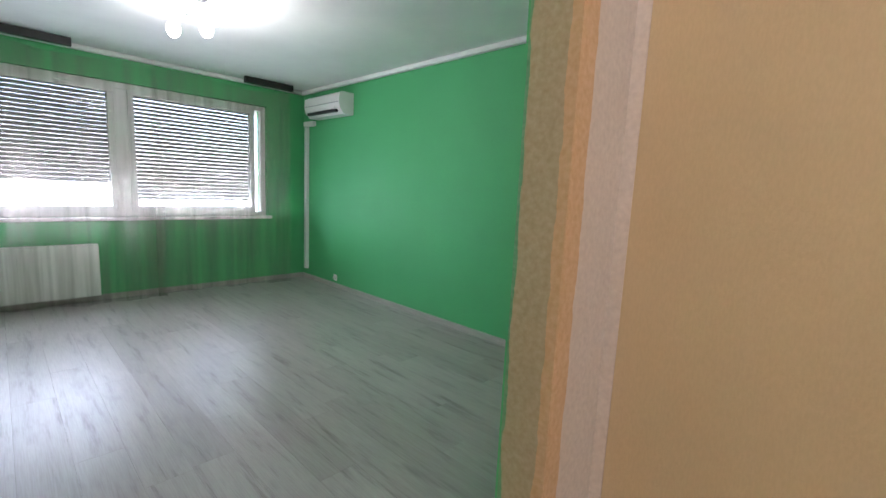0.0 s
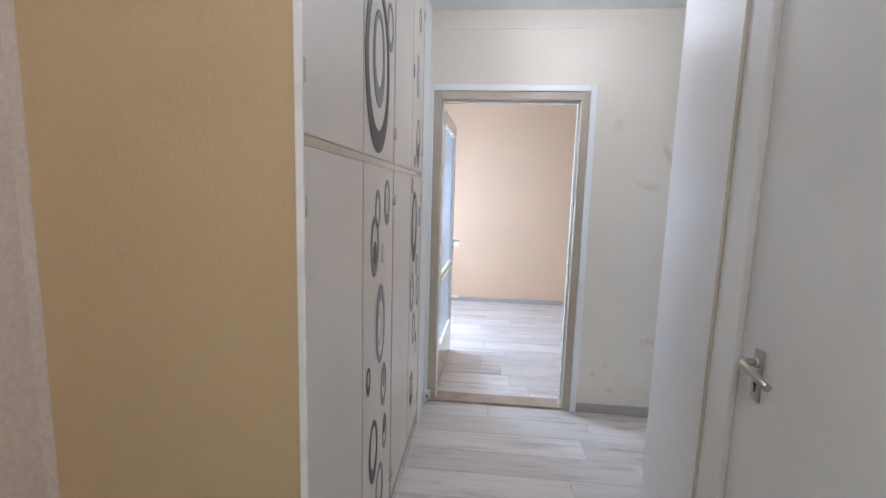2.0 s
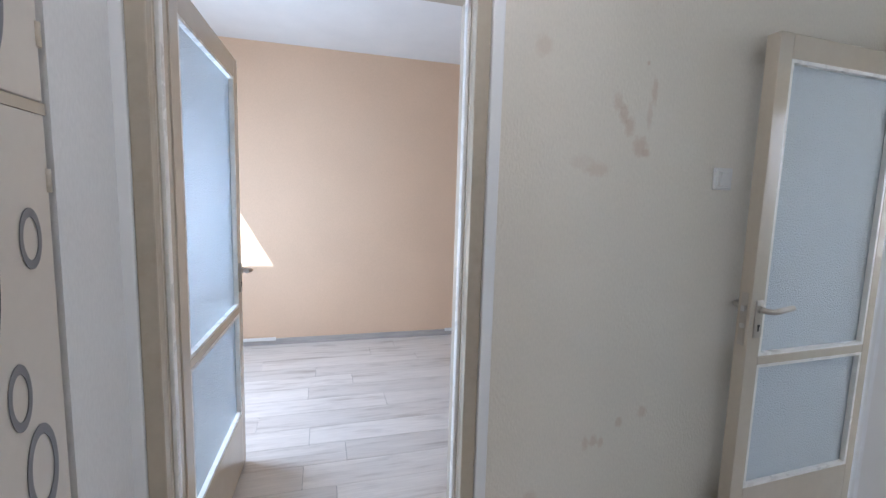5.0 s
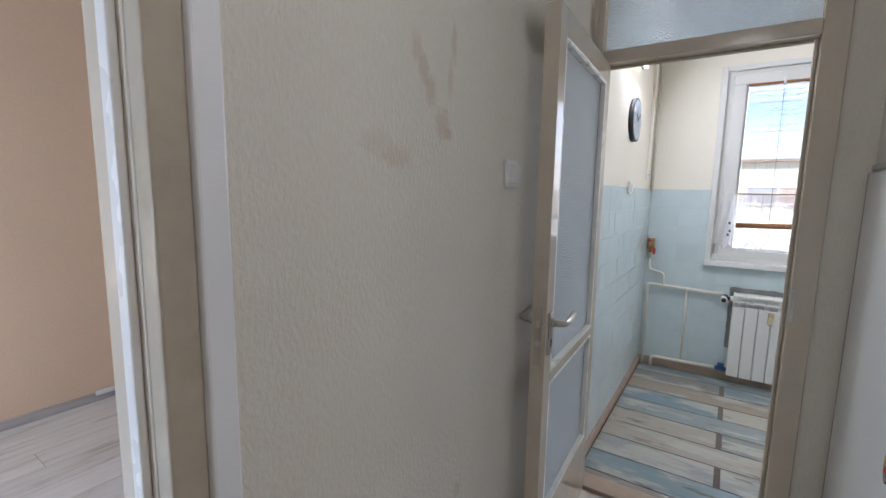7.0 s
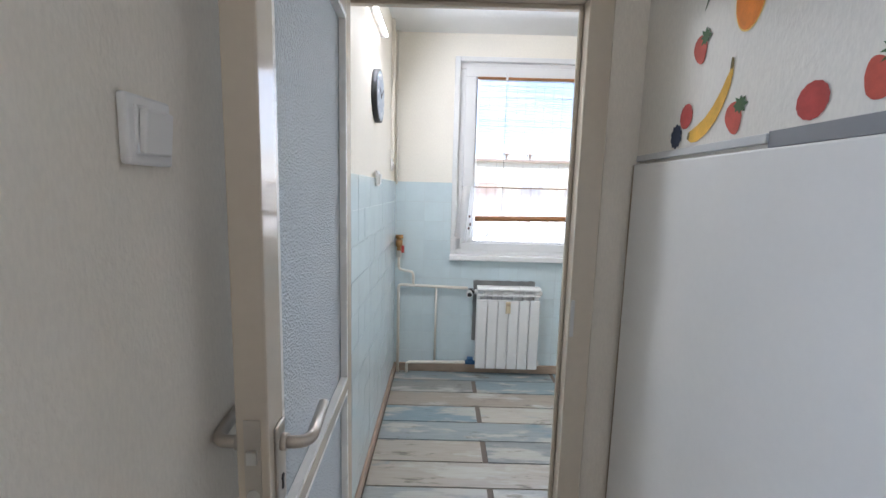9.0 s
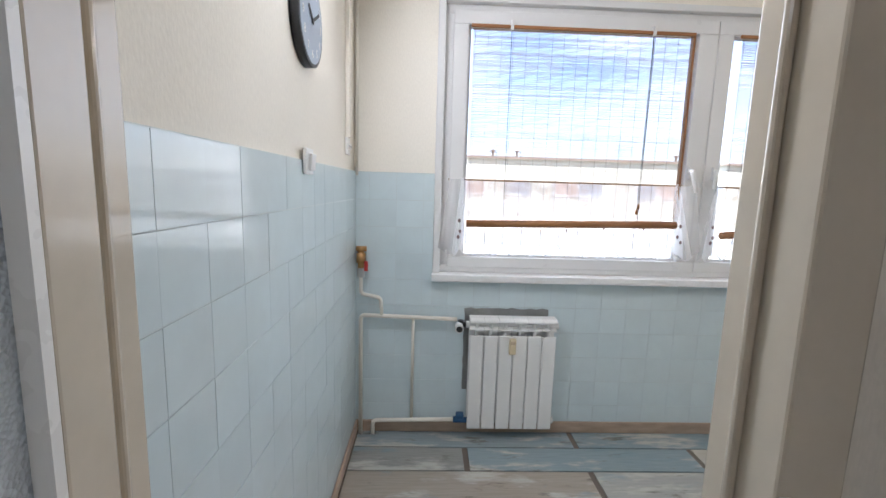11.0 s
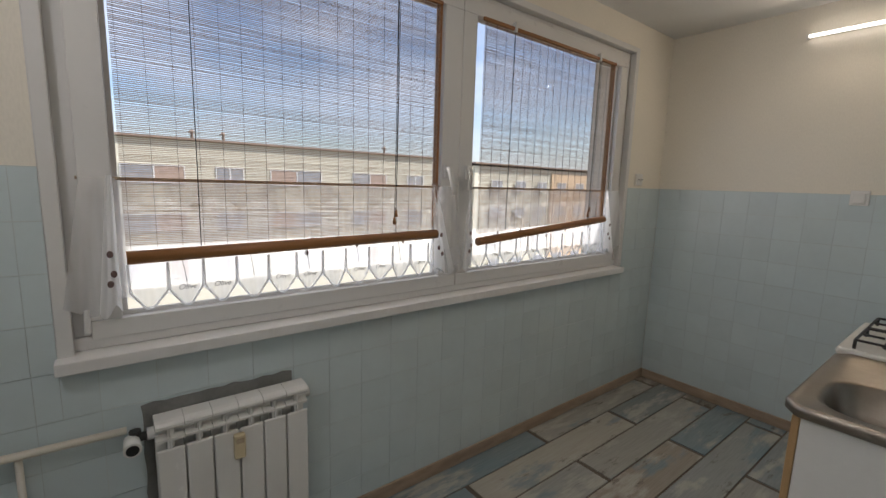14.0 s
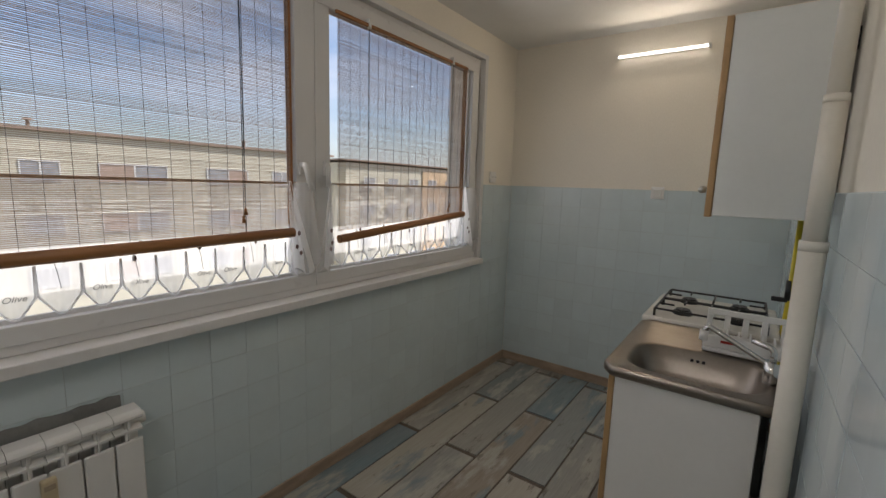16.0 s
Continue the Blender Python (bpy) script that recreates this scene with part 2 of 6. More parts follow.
MAT["hall_wall"] = wallpaper("hall_wallpaper", (0.79, 0.74, 0.64), 0.8, STAINS, (0.60, 0.46, 0.35))
MAT["white_wall"] = wallpaper("white_painted_wall", (0.82, 0.81, 0.79), 0.25)
MAT["alcove"] = wallpaper("warm_white_paint", (0.82, 0.78, 0.70), 0.25)
MAT["amber"] = wallpaper("amber_wallpaper", (0.58, 0.43, 0.24), 0.35)
MAT["green"] = wallpaper("green_paint", (0.095, 0.42, 0.165), 0.35, rough=0.6)
MAT["beige"] = wallpaper("beige_wallpaper", (0.72, 0.53, 0.365), 0.3)
MAT["cream"] = wallpaper("cream_paint", (0.84, 0.79, 0.69), 0.25)
MAT["ceiling"] = plain("ceiling_paint", (0.80, 0.80, 0.78), 0.85, var=0.04)
MAT["concrete"] = plain("rough_plaster", (0.5, 0.48, 0.45), 0.9, relief=0.5)
MAT["pier"] = pier_paint("layered_old_paint")
MAT["laminate"] = laminate("pale_oak_laminate", (0.44, 0.375, 0.315), (0.80, 0.75, 0.69), 0.34)
MAT["laminate_grey"] = laminate("grey_oak_laminate", (0.185, 0.165, 0.155), (0.405, 0.38, 0.365), 0.33)
MAT["plank_tile"] = distressed("worn_board_porcelain")
MAT["grout"] = plain("grout", (0.12, 0.095, 0.075), 0.9)
MAT["dark_joint"] = plain("joint_shadow", (0.16, 0.15, 0.14), 0.9)
MAT["tile_blue"] = plain("glazed_pale_blue_tile", (0.61, 0.695, 0.71), 0.085, var=0.05, big=3, fine=25, relief=0.05)
MAT["tile_grout"] = plain("tile_joint", (0.55, 0.60, 0.59), 0.85, big=1.1, dirt=(0.31, 0.28, 0.24))
MAT["door_paint"] = plain("old_ivory_gloss_paint", (0.60, 0.53, 0.42), 0.10, var=0.06, fine=40, relief=0.1, dirt=(0.575, 0.512, 0.41))
# white lip paint, brightened to hold the window light it reflects
MAT["lip_lit_white"] = plain("lit_white_lip_paint", (0.90, 0.90, 0.89), 0.22, var=0.02, relief=0.06)
# yellowed ivory, darkened further for the shade the casing stands in
MAT["casing_shaded"] = plain("yellowed_shaded_casing_paint", (0.52, 0.455, 0.35), 0.2, var=0.1, fine=40, relief=0.1, dirt=(0.40, 0.30, 0.19))
MAT["white_gloss"] = plain("white_gloss_paint", (0.86, 0.84, 0.79), 0.28, var=0.04, relief=0.08)
MAT["white_lam"] = plain("white_laminate_panel", (0.78, 0.76, 0.72), 0.4, var=0.04, relief=0.05)
MAT["closet_panel"] = plain("warm_white_closet_panel", (0.71, 0.655, 0.575), 0.42, var=0.05, relief=0.05)
MAT["worn_edge"] = plain("worn_panel_edge", (0.42, 0.33, 0.23), 0.6, var=0.2)
MAT["pvc"] = plain("white_window_plastic", (0.72, 0.71, 0.69), 0.3, var=0.03, relief=0.03)
MAT["sill"] = plain("white_sill_board", (0.76, 0.75, 0.73), 0.35, var=0.05, dirt=(0.62, 0.58, 0.53))
MAT["glass"] = clear_glass("window_glass")
MAT["frost"] = clear_glass("hammered_glass", 0.14, 1.0, (0.88, 0.95, 0.99), 0.28)
MAT["metal"] = plain("brushed_steel", (0.62, 0.61, 0.58), 0.3, 1.0, var=0.06)
MAT["alu"] = plain("dull_aluminium_handle", (0.50, 0.46, 0.40), 0.34, 0.8, var=0.06)
MAT["chrome"] = plain("chrome", (0.75, 0.75, 0.75), 0.12, 1.0, var=0.05)
MAT["brass"] = plain("aged_brass", (0.45, 0.26, 0.10), 0.4, 0.9, var=0.2)
MAT["red"] = plain("red_plastic", (0.45, 0.04, 0.03), 0.4)
MAT["blue"] = plain("blue_plastic", (0.03, 0.10, 0.22), 0.4)
MAT["black"] = plain("black_metal", (0.02, 0.02, 0.02), 0.45)
MAT["pipe"] = plain("cream_pipe_paint", (0.74, 0.70, 0.61), 0.35, var=0.06)
MAT["radiator"] = plain("white_radiator_enamel", (0.80, 0.79, 0.76), 0.25, var=0.03)
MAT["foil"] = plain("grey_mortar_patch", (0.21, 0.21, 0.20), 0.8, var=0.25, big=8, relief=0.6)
MAT["wood_skirt"] = plain("brown_tile_skirting", (0.40, 0.30, 0.22), 0.45, var=0.2, stretch=(3, 3, 12))
MAT["grey_skirt"] = plain("grey_oak_skirting", (0.42, 0.39, 0.36), 0.45, var=0.15, stretch=(2, 2, 20))
MAT["bamboo"] = plain("brown_bamboo", (0.30, 0.13, 0.04), 0.5, var=0.2, stretch=(3, 1, 30))
MAT["reed"] = sheer("thin_reed", (0.46, 0.34, 0.25), 0.06, 0.05)
MAT["thread"] = plain("dark_thread", (0.16, 0.13, 0.12), 0.8)
MAT["sheer"] = sheer("white_voile", (0.95, 0.95, 0.95), 0.52, 0.2)
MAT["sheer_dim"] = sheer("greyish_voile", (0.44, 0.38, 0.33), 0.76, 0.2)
MAT["sheer_dense"] = sheer("gathered_white_voile", (0.97, 0.97, 0.97), 0.05, 0.04)
MAT["print"] = plain("brown_print", (0.16, 0.10, 0.09), 0.8)
MAT["print_grey"] = plain("grey_print", (0.22, 0.22, 0.23), 0.8)
MAT["decal_dark"] = plain("charcoal_vinyl", (0.06, 0.06, 0.065), 0.45)
MAT["decal_mid"] = plain("grey_vinyl", (0.22, 0.22, 0.23), 0.45)
MAT["decal_pale"] = plain("pale_grey_vinyl", (0.55, 0.55, 0.54), 0.45)
MAT["bulb"] = glowing("lit_bulb", (1.0, 0.90, 0.82), 2.5)
MAT["tube"] = glowing("lit_tube", (1.0, 0.92, 0.80), 2.5)
MAT["tube_off"] = plain("white_tube_glass", (0.85, 0.85, 0.83), 0.25)
MAT["steel_sink"] = plain("worn_steel", (0.33, 0.29, 0.25), 0.36, 1.0, var=0.15, big=6)
MAT["enamel"] = plain("white_stove_enamel", (0.74, 0.72, 0.66), 0.25, var=0.05, dirt=(0.55, 0.48, 0.38))
MAT["cab_wood"] = plain("raw_wood_edge", (0.42, 0.26, 0.12), 0.6, var=0.25, stretch=(10, 10, 2))
MAT["cab_panel"] = plain("pale_grey_melamine", (0.70, 0.72, 0.70), 0.4, var=0.05)
MAT["yellow"] = plain("yellow_gas_hose", (0.75, 0.60, 0.04), 0.4)
MAT["plastic"] = plain("white_plastic", (0.80, 0.79, 0.76), 0.35, var=0.03, relief=0.02)
MAT["meter"] = plain("yellowed_meter_plastic", (0.64, 0.54, 0.35), 0.35, var=0.06)
MAT["clock"] = plain("blue_grey_dial", (0.36, 0.42, 0.50), 0.4, var=0.05)
MAT["facade"] = plain("cream_facade_render", (0.58, 0.55, 0.44), 0.9, var=0.1, big=0.4, fine=4)
MAT["facade_orange"] = plain("orange_facade_render", (0.62, 0.46, 0.30), 0.9, var=0.1, big=0.4, fine=4)
MAT["roof_edge"] = plain("brown_roof_edge", (0.30, 0.23, 0.18), 0.7)
# far panes and brown shutters, paled so the colour carries the haze
MAT["far_glass"] = plain("hazed_window_glass", (0.33, 0.34, 0.35), 0.15, var=0.2)
MAT["shutter"] = plain("hazed_brown_shutter", (0.42, 0.32, 0.26), 0.7, var=0.1)
MAT["far_white"] = plain("white_far_frame", (0.72, 0.72, 0.70), 0.6)
MAT["ground"] = plain("pale_dusty_ground", (0.24, 0.235, 0.21), 0.95, var=0.3, big=0.2, fine=3)
# pale slats, with the dark of their backlit side put into the colour
MAT["shutter_backlit"] = plain("backlit_pale_shutter", (0.27, 0.265, 0.26), 0.5, var=0.05)
MAT["rail_black"] = plain("black_curtain_rail", (0.015, 0.013, 0.012), 0.4)
for key, c in (("strawberry", (0.50, 0.085, 0.05)), ("raspberry", (0.45, 0.06, 0.045)), ("orange", (0.78, 0.24, 0.015)), ("banana", (0.74, 0.42, 0.04)), ("leaf", (0.06, 0.115, 0.035)), ("berry", (0.03, 0.04, 0.07)), ("flesh", (0.85, 0.45, 0.08)), ("banana_tip", (0.16, 0.12, 0.03)), ("pale_rim", (0.85, 0.55, 0.12))):
    MAT[key] = plain(key + "_print", c, 0.75, var=0.22, big=25, fine=160)

# ---- mesh helpers ----


def box(bm, x0, x1, y0, y1, z0, z1, bevel=0.0):
    x0, x1, y0, y1, z0, z1 = min(x0, x1), max(x0, x1), min(y0, y1), max(y0, y1), min(z0, z1), max(z0, z1)
    m = Matrix.Translation(((x0 + x1) / 2, (y0 + y1) / 2, (z0 + z1) / 2)) @ Matrix.Diagonal((x1 - x0, y1 - y0, z1 - z0, 1))
    r = bmesh.ops.create_cube(bm, size=1.0, matrix=m)
    if bevel:
        es = list({e for v in r["verts"] for e in v.link_edges})
        bmesh.ops.bevel(bm, geom=es, offset=min(bevel, (x1 - x0) * 0.45, (y1 - y0) * 0.45, (z1 - z0) * 0.45), segments=2, affect="EDGES", profile=0.5)
    return bm


def cyl(bm, a, b, r, r2=None, seg=16):
    a, b = Vector(a), Vector(b)
    d = b - a
    m = Matrix.Translation((a + b) / 2) @ d.to_track_quat("Z", "Y").to_matrix().to_4x4()
    bmesh.ops.create_cone(bm, cap_ends=True, segments=seg, radius1=r, radius2=r if r2 is None else r2, depth=d.length, matrix=m)
    return bm


def ball(bm, c, r, sx=1, sy=1, sz=1, seg=16):
    bmesh.ops.create_uvsphere(bm, u_segments=seg, v_segments=seg // 2 + 2, radius=r, matrix=Matrix.Translation(c) @ Matrix.Diagonal((sx, sy, sz, 1)))
    return bm


def tube(bm, pts, r, seg=12):
    """A pipe along points, with round bends at the knees."""
    P = [Vector(p) for p in pts]
    path = [P[0]]
    for i in range(1, len(P) - 1):
        u, v = (P[i - 1] - P[i]).normalized(), (P[i + 1] - P[i]).normalized()
        k = min(r * 2.4, (P[i - 1] - P[i]).length * 0.45, (P[i + 1] - P[i]).length * 0.45)
        for s in range(6):
            t = s / 5
            path.append((1 - t) ** 2 * (P[i] + u * k) + 2 * t * (1 - t) * P[i] + t * t * (P[i] + v * k))
    path.append(P[-1])
    rings, last = [], None
    for i, p in enumerate(path):
        d = (path[min(i + 1, len(path) - 1)] - path[max(i - 1, 0)]).normalized()
        side = (d.orthogonal() if last is None else last - d * last.dot(d)).normalized()
        last = side
        up = d.cross(side)
        rings.append([bm.verts.new(p + (side * math.cos(a) + up * math.sin(a)) * r) for a in (2 * math.pi * k / seg for k in range(seg))])
    for A, B in zip(rings, rings[1:]):
        for k in range(seg):
            bm.faces.new((A[k], A[(k + 1) % seg], B[(k + 1) % seg], B[k])).smooth = True
    bm.faces.new(list(reversed(rings[0])))
    bm.faces.new(rings[-1])
    return bm


def poly(bm, pts, thick, axis):
    """A flat outline, given a thickness along axis 'x' or 'y' (a vector)."""
    f = bm.faces.new([bm.verts.new(p) for p in pts])
    r = bmesh.ops.extrude_face_region(bm, geom=[f])
    bmesh.ops.translate(bm, vec=Vector(axis) * thick, verts=[v for v in r["geom"] if isinstance(v, bmesh.types.BMVert)])
    bmesh.ops.recalc_face_normals(bm, faces=bm.faces[:])
    return bm


def finish(name, bm, material, smooth=False):
    me = bpy.data.meshes.new(name)
    if smooth:
        for f in bm.faces:
            f.smooth = len(f.verts) <= 4
    bm.to_mesh(me)
    bm.free()
    me.materials.append(MAT[material] if isinstance(material, str) else material)
    return me


def part(name, bm, material, parent, label="", smooth=False, kind=""):
    ob = new(name, finish(name, bm, material, smooth))
    ob.parent = parent
    return tagged(ob, label=label, kind=kind)


def thing(name, label, category, group="", at=(0, 0, 0)):
    ob = new(name)
    ob.location = at
    ob.empty_display_size = 0.1
    return tagged(ob, label, category, group)


def solid(name, bm, material, label, category, group="", kind="", smooth=False):
    return tagged(new(name, finish(name, bm, material, smooth)), label, category, group, kind)


def structure(name, boxes, material, label=""):
    bm = bmesh.new()
    for b in boxes:
        box(bm, *b)
    return tagged(new(name, finish(name, bm, material)), label, "", "", "structure")


B = bmesh.new
# ---- the plan ----
# x: hall to kitchen, y: along the corridor, z: up.  Corridor x 0..1.12, end wall y 0, kitchen x 2.84..4.70
CEIL, KCEIL, BCEIL = 2.56, 2.56, 2.70
GX, GY = -5.90, 0.0          # green room: window wall and long wall
KX0, KX1, KY0, KY1 = 2.84, 4.70, -3.90, 0.0
DX0, DX1, DZ = 0.08, 0.95, 2.03      # door to the beige room
EY = 0.13                            # thickness of the end wall
BY = 2.88                            # far wall of the beige room

# hall, corridor
structure("wall_hall_end", [(DX1 + 0.031, 2.76, 0, EY, 0, CEIL), (DX0 - 0.031, DX1 + 0.031, 0, EY, DZ + 0.031, CEIL), (-0.75, DX0 - 0.031, 0, EY, 0, CEIL)], "hall_wall", "off-white stained wallpaper wall beside the doors")
structure("wall_closet_back", [(-0.75, -0.64, -1.93, 0, 0, CEIL)], "white_wall")
structure("wall_amber", [(-0.64, -0.013, -1.985, -1.93, 0, CEIL)], "amber", "amber wallpaper wall at the end of the built-in closet")
structure("wall_pier_strip", [(-0.63, -0.598, -1.988, -1.985, 0, CEIL)], "pier")
structure("wall_pier", [(-0.75, -0.63, -2.23, -1.93, 0, CEIL)], "pier", "wall end with old orange, olive and white paint layers")
structure("wall_corridor_south", [(-0.75, 1.24, -4.3, -4.2, 0, CEIL), (-0.75, -0.63, -4.2, -3.6, 0, CEIL), (-0.75, -0.63, -3.6, -2.23, 2.1, CEIL)], "amber")
structure("wall_corridor_east", [(1.12, 1.24, -1.43, -0.97, 0, CEIL), (1.12, 1.24, -2.33, -1.43, 2.08, CEIL), (1.12, 1.24, -4.2, -2.33, 0, CEIL), (1.20, 1.24, -2.33, -1.43, 0, 2.08)], "white_wall", "white painted corridor wall with screw holes")
structure("wall_alcove", [(1.24, 2.76, -1.09, -0.97, 0, CEIL)], "alcove", "white wall over a panel, with fruit stickers")
structure("ceiling_hall", [(-0.75, 2.84, -4.3, EY, CEIL, CEIL + 0.1)], "ceiling")
# kitchen
structure("wall_kitchen_partition", [(2.76, KX0, KY0, -0.86, 0, KCEIL), (2.76, KX0, -0.86, 0.0, 2.52, KCEIL), (2.76, KX0, -0.025, 0.0, 0, 2.52)], "cream", "cream painted kitchen partition")
structure("wall_kitchen_north", [(2.76, KX1 + 0.3, 0, 0.13, 0, KCEIL)], "cream", "cream painted wall over pale blue tiles")
structure("wall_kitchen_south", [(2.76, KX1 + 0.3, KY0 - 0.12, KY0, 0, KCEIL)], "cream", "cream painted wall over pale blue tiles")
WY0, WY1, WZ0, WZ1 = -3.40, -0.47, 0.94, 2.37
structure("wall_kitchen_window", [(KX1, KX1 + 0.3, KY0, 0, 0, WZ0), (KX1, KX1 + 0.3, KY0, 0, WZ1, KCEIL), (KX1, KX1 + 0.3, WY1, 0, WZ0, WZ1), (KX1, KX1 + 0.3, KY0, WY0, WZ0, WZ1)], "cream", "cream painted window wall over pale blue tiles")
structure("ceiling_kitchen", [(2.84, KX1 + 0.3, KY0 - 0.12, 0.13, KCEIL, KCEIL + 0.1)], "ceiling")
# beige room
structure("wall_beige_north", [(-1.03, 3.4, BY, BY + 0.12, 0, BCEIL)], "beige", "plain beige wallpaper wall")
structure("wall_beige_east", [(3.3, 3.42, EY, BY, 0, BCEIL)], "beige")
structure("wall_beige_south", [(-1.2, 0.0, EY, EY + 0.01, 0, BCEIL), (DX1 + 0.05, 3.4, EY, EY + 0.01, 0, BCEIL), (0.0, DX1 + 0.05, EY, EY + 0.01, DZ + 0.05, BCEIL), (-1.2, 3.4, 0.0, EY, CEIL + 0.1, BCEIL)], "beige")
# unseen wall; its upper slit is cut to shape the sun patch
structure("wall_beige_west", [(-1.03, -1.0, EY, 1.07, 0, BCEIL), (-1.03, -1.0, 1.07, 1.87, 0, 0.9), (-1.03, -1.0, 1.07, 1.72, 1.7, BCEIL), (-1.03, -1.0, 1.72, 1.87, 1.7, 2.02), (-1.03, -1.0, 1.72, 2.09, 2.69, BCEIL), (-1.03, -1.0, 2.09, BY, 0, BCEIL), (-1.03, -1.0, 1.87, 2.09, 0, 1.85)], "beige")
# slab added out of view so no sun falls on the green room floor
structure("wall_green_canopy", [(-7.3, -6.205, -4.9, 0.6, 2.36, 2.46)], "concrete", "unseen concrete slab added outside to block the sun")
# added out of view: wall and slab that trim the sun patch
structure("wall_balcony_side", [(-3.2, -1.031, 1.58, 1.70, 1.95, 2.84), (-3.2, -1.031, -0.5, 1.45, 2.9, 3.02)], "concrete", "unseen plaster wall and slab added to trim the sunlight")
structure("ceiling_beige", [(-1.03, 3.42, 0.0, BY + 0.12, BCEIL, BCEIL + 0.1)], "ceiling")
# green room
structure("wall_green_north", [(GX - 0.3, -0.75, GY, GY + 0.12, 0, CEIL)], "green", "bright green painted wall")
structure("wall_green_south", [(GX - 0.3, -0.75, -4.7, -4.58, 0, CEIL)], "green")
structure("wall_green_east", [(-0.755, -0.75, -2.23, 0, 0, CEIL), (-0.755, -0.75, -4.6, -3.6, 0, CEIL), (-0.755, -0.75, -3.6, -2.23, 2.1, CEIL)], "green")
VY0, VY1, VZ0, VZ1 = -3.48, -0.52, 0.88, 2.28
structure("wall_green_window", [(GX - 0.3, GX, -4.6, 0, 0, VZ0), (GX - 0.3, GX, -4.6, 0, VZ1, CEIL), (GX - 0.3, GX, -4.6, VY0, VZ0, VZ1), (GX - 0.3, GX, VY1, 0, VZ0, VZ1)], "green", "green painted window wall behind a sheer curtain")
structure("ceiling_green", [(GX - 0.3, -0.75, -4.7, 0.12, CEIL, CEIL + 0.1)], "ceiling")
bm = B()
box(bm, GX, -0.79, GY - 0.05, GY, CEIL - 0.05, CEIL, 0.012)
box(bm, GX, GX + 0.05, -4.58, GY - 0.05, CEIL - 0.05, CEIL, 0.012)
solid("trim_green_ceiling", bm, "ceiling", "white ceiling moulding", "", kind="structure")

# floors: a slab below, boards on it
structure("floor_slab", [(GX - 0.3, KX1 + 0.3, -4.7, BY + 0.12, -0.25, -0.012)], "dark_joint")


def baseboard(name, x0, x1, y0, y1, h, material, label):
    bm = B()
    box(bm, x0, x1, y0, y1, 0, h, 0.006)
    return solid(name, bm, material, label, "", kind="structure")


baseboard("baseboard_hall_end", 1.04, 2.70, -0.015, 0, 0.062, "grey_skirt", "grey oak skirting along the hall wall")
baseboard("baseboard_alcove", 1.12, 2.72, -0.97, -0.955, 0.062, "grey_skirt", "grey oak skirting")
baseboard("baseboard_corridor", 1.105, 1.12, -1.41, -0.955, 0.062, "grey_skirt", "grey oak skirting")
baseboard("baseboard_beige", -1.0, 3.3, BY - 0.015, BY, 0.06, "grey_skirt", "grey oak skirting along the beige wall")
baseboard("baseboard_green_north", GX, -0.79, GY - 0.015, GY, 0.06, "grey_skirt", "grey oak skirting along the green wall")
baseboard("baseboard_green_window", GX, GX + 0.015, -4.58, GY - 0.015, 0.06, "grey_skirt", "grey oak skirting below the window")
baseboard("baseboard_kitchen_window", KX1 - 0.024, KX1 - 0.012, KY0 + 0.012, -0.012, 0.07, "wood_skirt", "brown skirting tile below the window")
baseboard("baseboard_kitchen_north", KX0 + 0.01, KX1 - 0.024, -0.024, -0.012, 0.07, "wood_skirt", "brown skirting tile")
baseboard("baseboard_kitchen_south", KX0 + 0.01, KX1 - 0.024, KY0 + 0.012, KY0 + 0.024, 0.07, "wood_skirt", "brown skirting tile")

# ---- doors and frames ----


def door_frame(name, label, x0, x1, z1, y_face, depth, width):
    """Flat casing with a raised outer lip and a lining through the wall, opening along x."""
    f = thing(name, label, "door frame", at=((x0 + x1) / 2, y_face, 0))
    o = Vector(f.location)
    for nm, b in (("casing", (x0 - width, x0, y_face - 0.012, y_face + 0.03, 0, z1 + width)), ("casing", (x1, x1 + width, y_face - 0.012, y_face + 0.03, 0, z1 + width)), ("casing_head", (x0, x1, y_face - 0.012, y_face + 0.03, z1, z1 + width)),
                  ("lining", (x0 - 0.03, x0 + 0.0, y_face + 0.03, y_face + depth, 0, z1)), ("lining", (x1, x1 + 0.03, y_face + 0.03, y_face + depth, 0, z1)), ("lining_head", (x0 - 0.03, x1 + 0.03, y_face + 0.03, y_face + depth, z1, z1 + 0.03))):
        bm = B()
        box(bm, *b, 0.004)
        bm.transform(Matrix.Translation(-o))
        part(nm, bm, "casing_shaded" if "casing" in nm else "door_paint", f)
    for b in ((x0 - width - 0.040, x0 - width, y_face - 0.024, y_face, 0, z1 + width + 0.04), (x1 + width, x1 + width + 0.040, y_face - 0.024, y_face, 0, z1 + width + 0.04), (x0 - width, x1 + width, y_face - 0.024, y_face, z1 + width, z1 + width + 0.04)):
        bm = B()
        box(bm, *b, 0.004)
        bm.transform(Matrix.Translation(-o))
        part("outer_lip", bm, "lip_lit_white", f, "white outer edge strip, brightened for the light it reflects")
    for b in ((x0, x0 + 0.012, y_face + 0.045, y_face + 0.075, 0, z1 - 0.012), (x1 - 0.012, x1, y_face + 0.045, y_face + 0.075, 0, z1 - 0.012), (x0, x1, y_face + 0.045, y_face + 0.075, z1 - 0.012, z1)):
        bm = B()
        box(bm, *b, 0.003)
        bm.transform(Matrix.Translation(-o))
        part("stop", bm, "white_gloss", f)
    return f


door_frame("door_frame", "old ivory painted door frame with a white outer edge", DX0, DX1, DZ, 0.0, EY + 0.02, 0.048)
bm = B()
box(bm, DX0, DX1, 0.0, EY, -0.011, 0.016, 0.006)
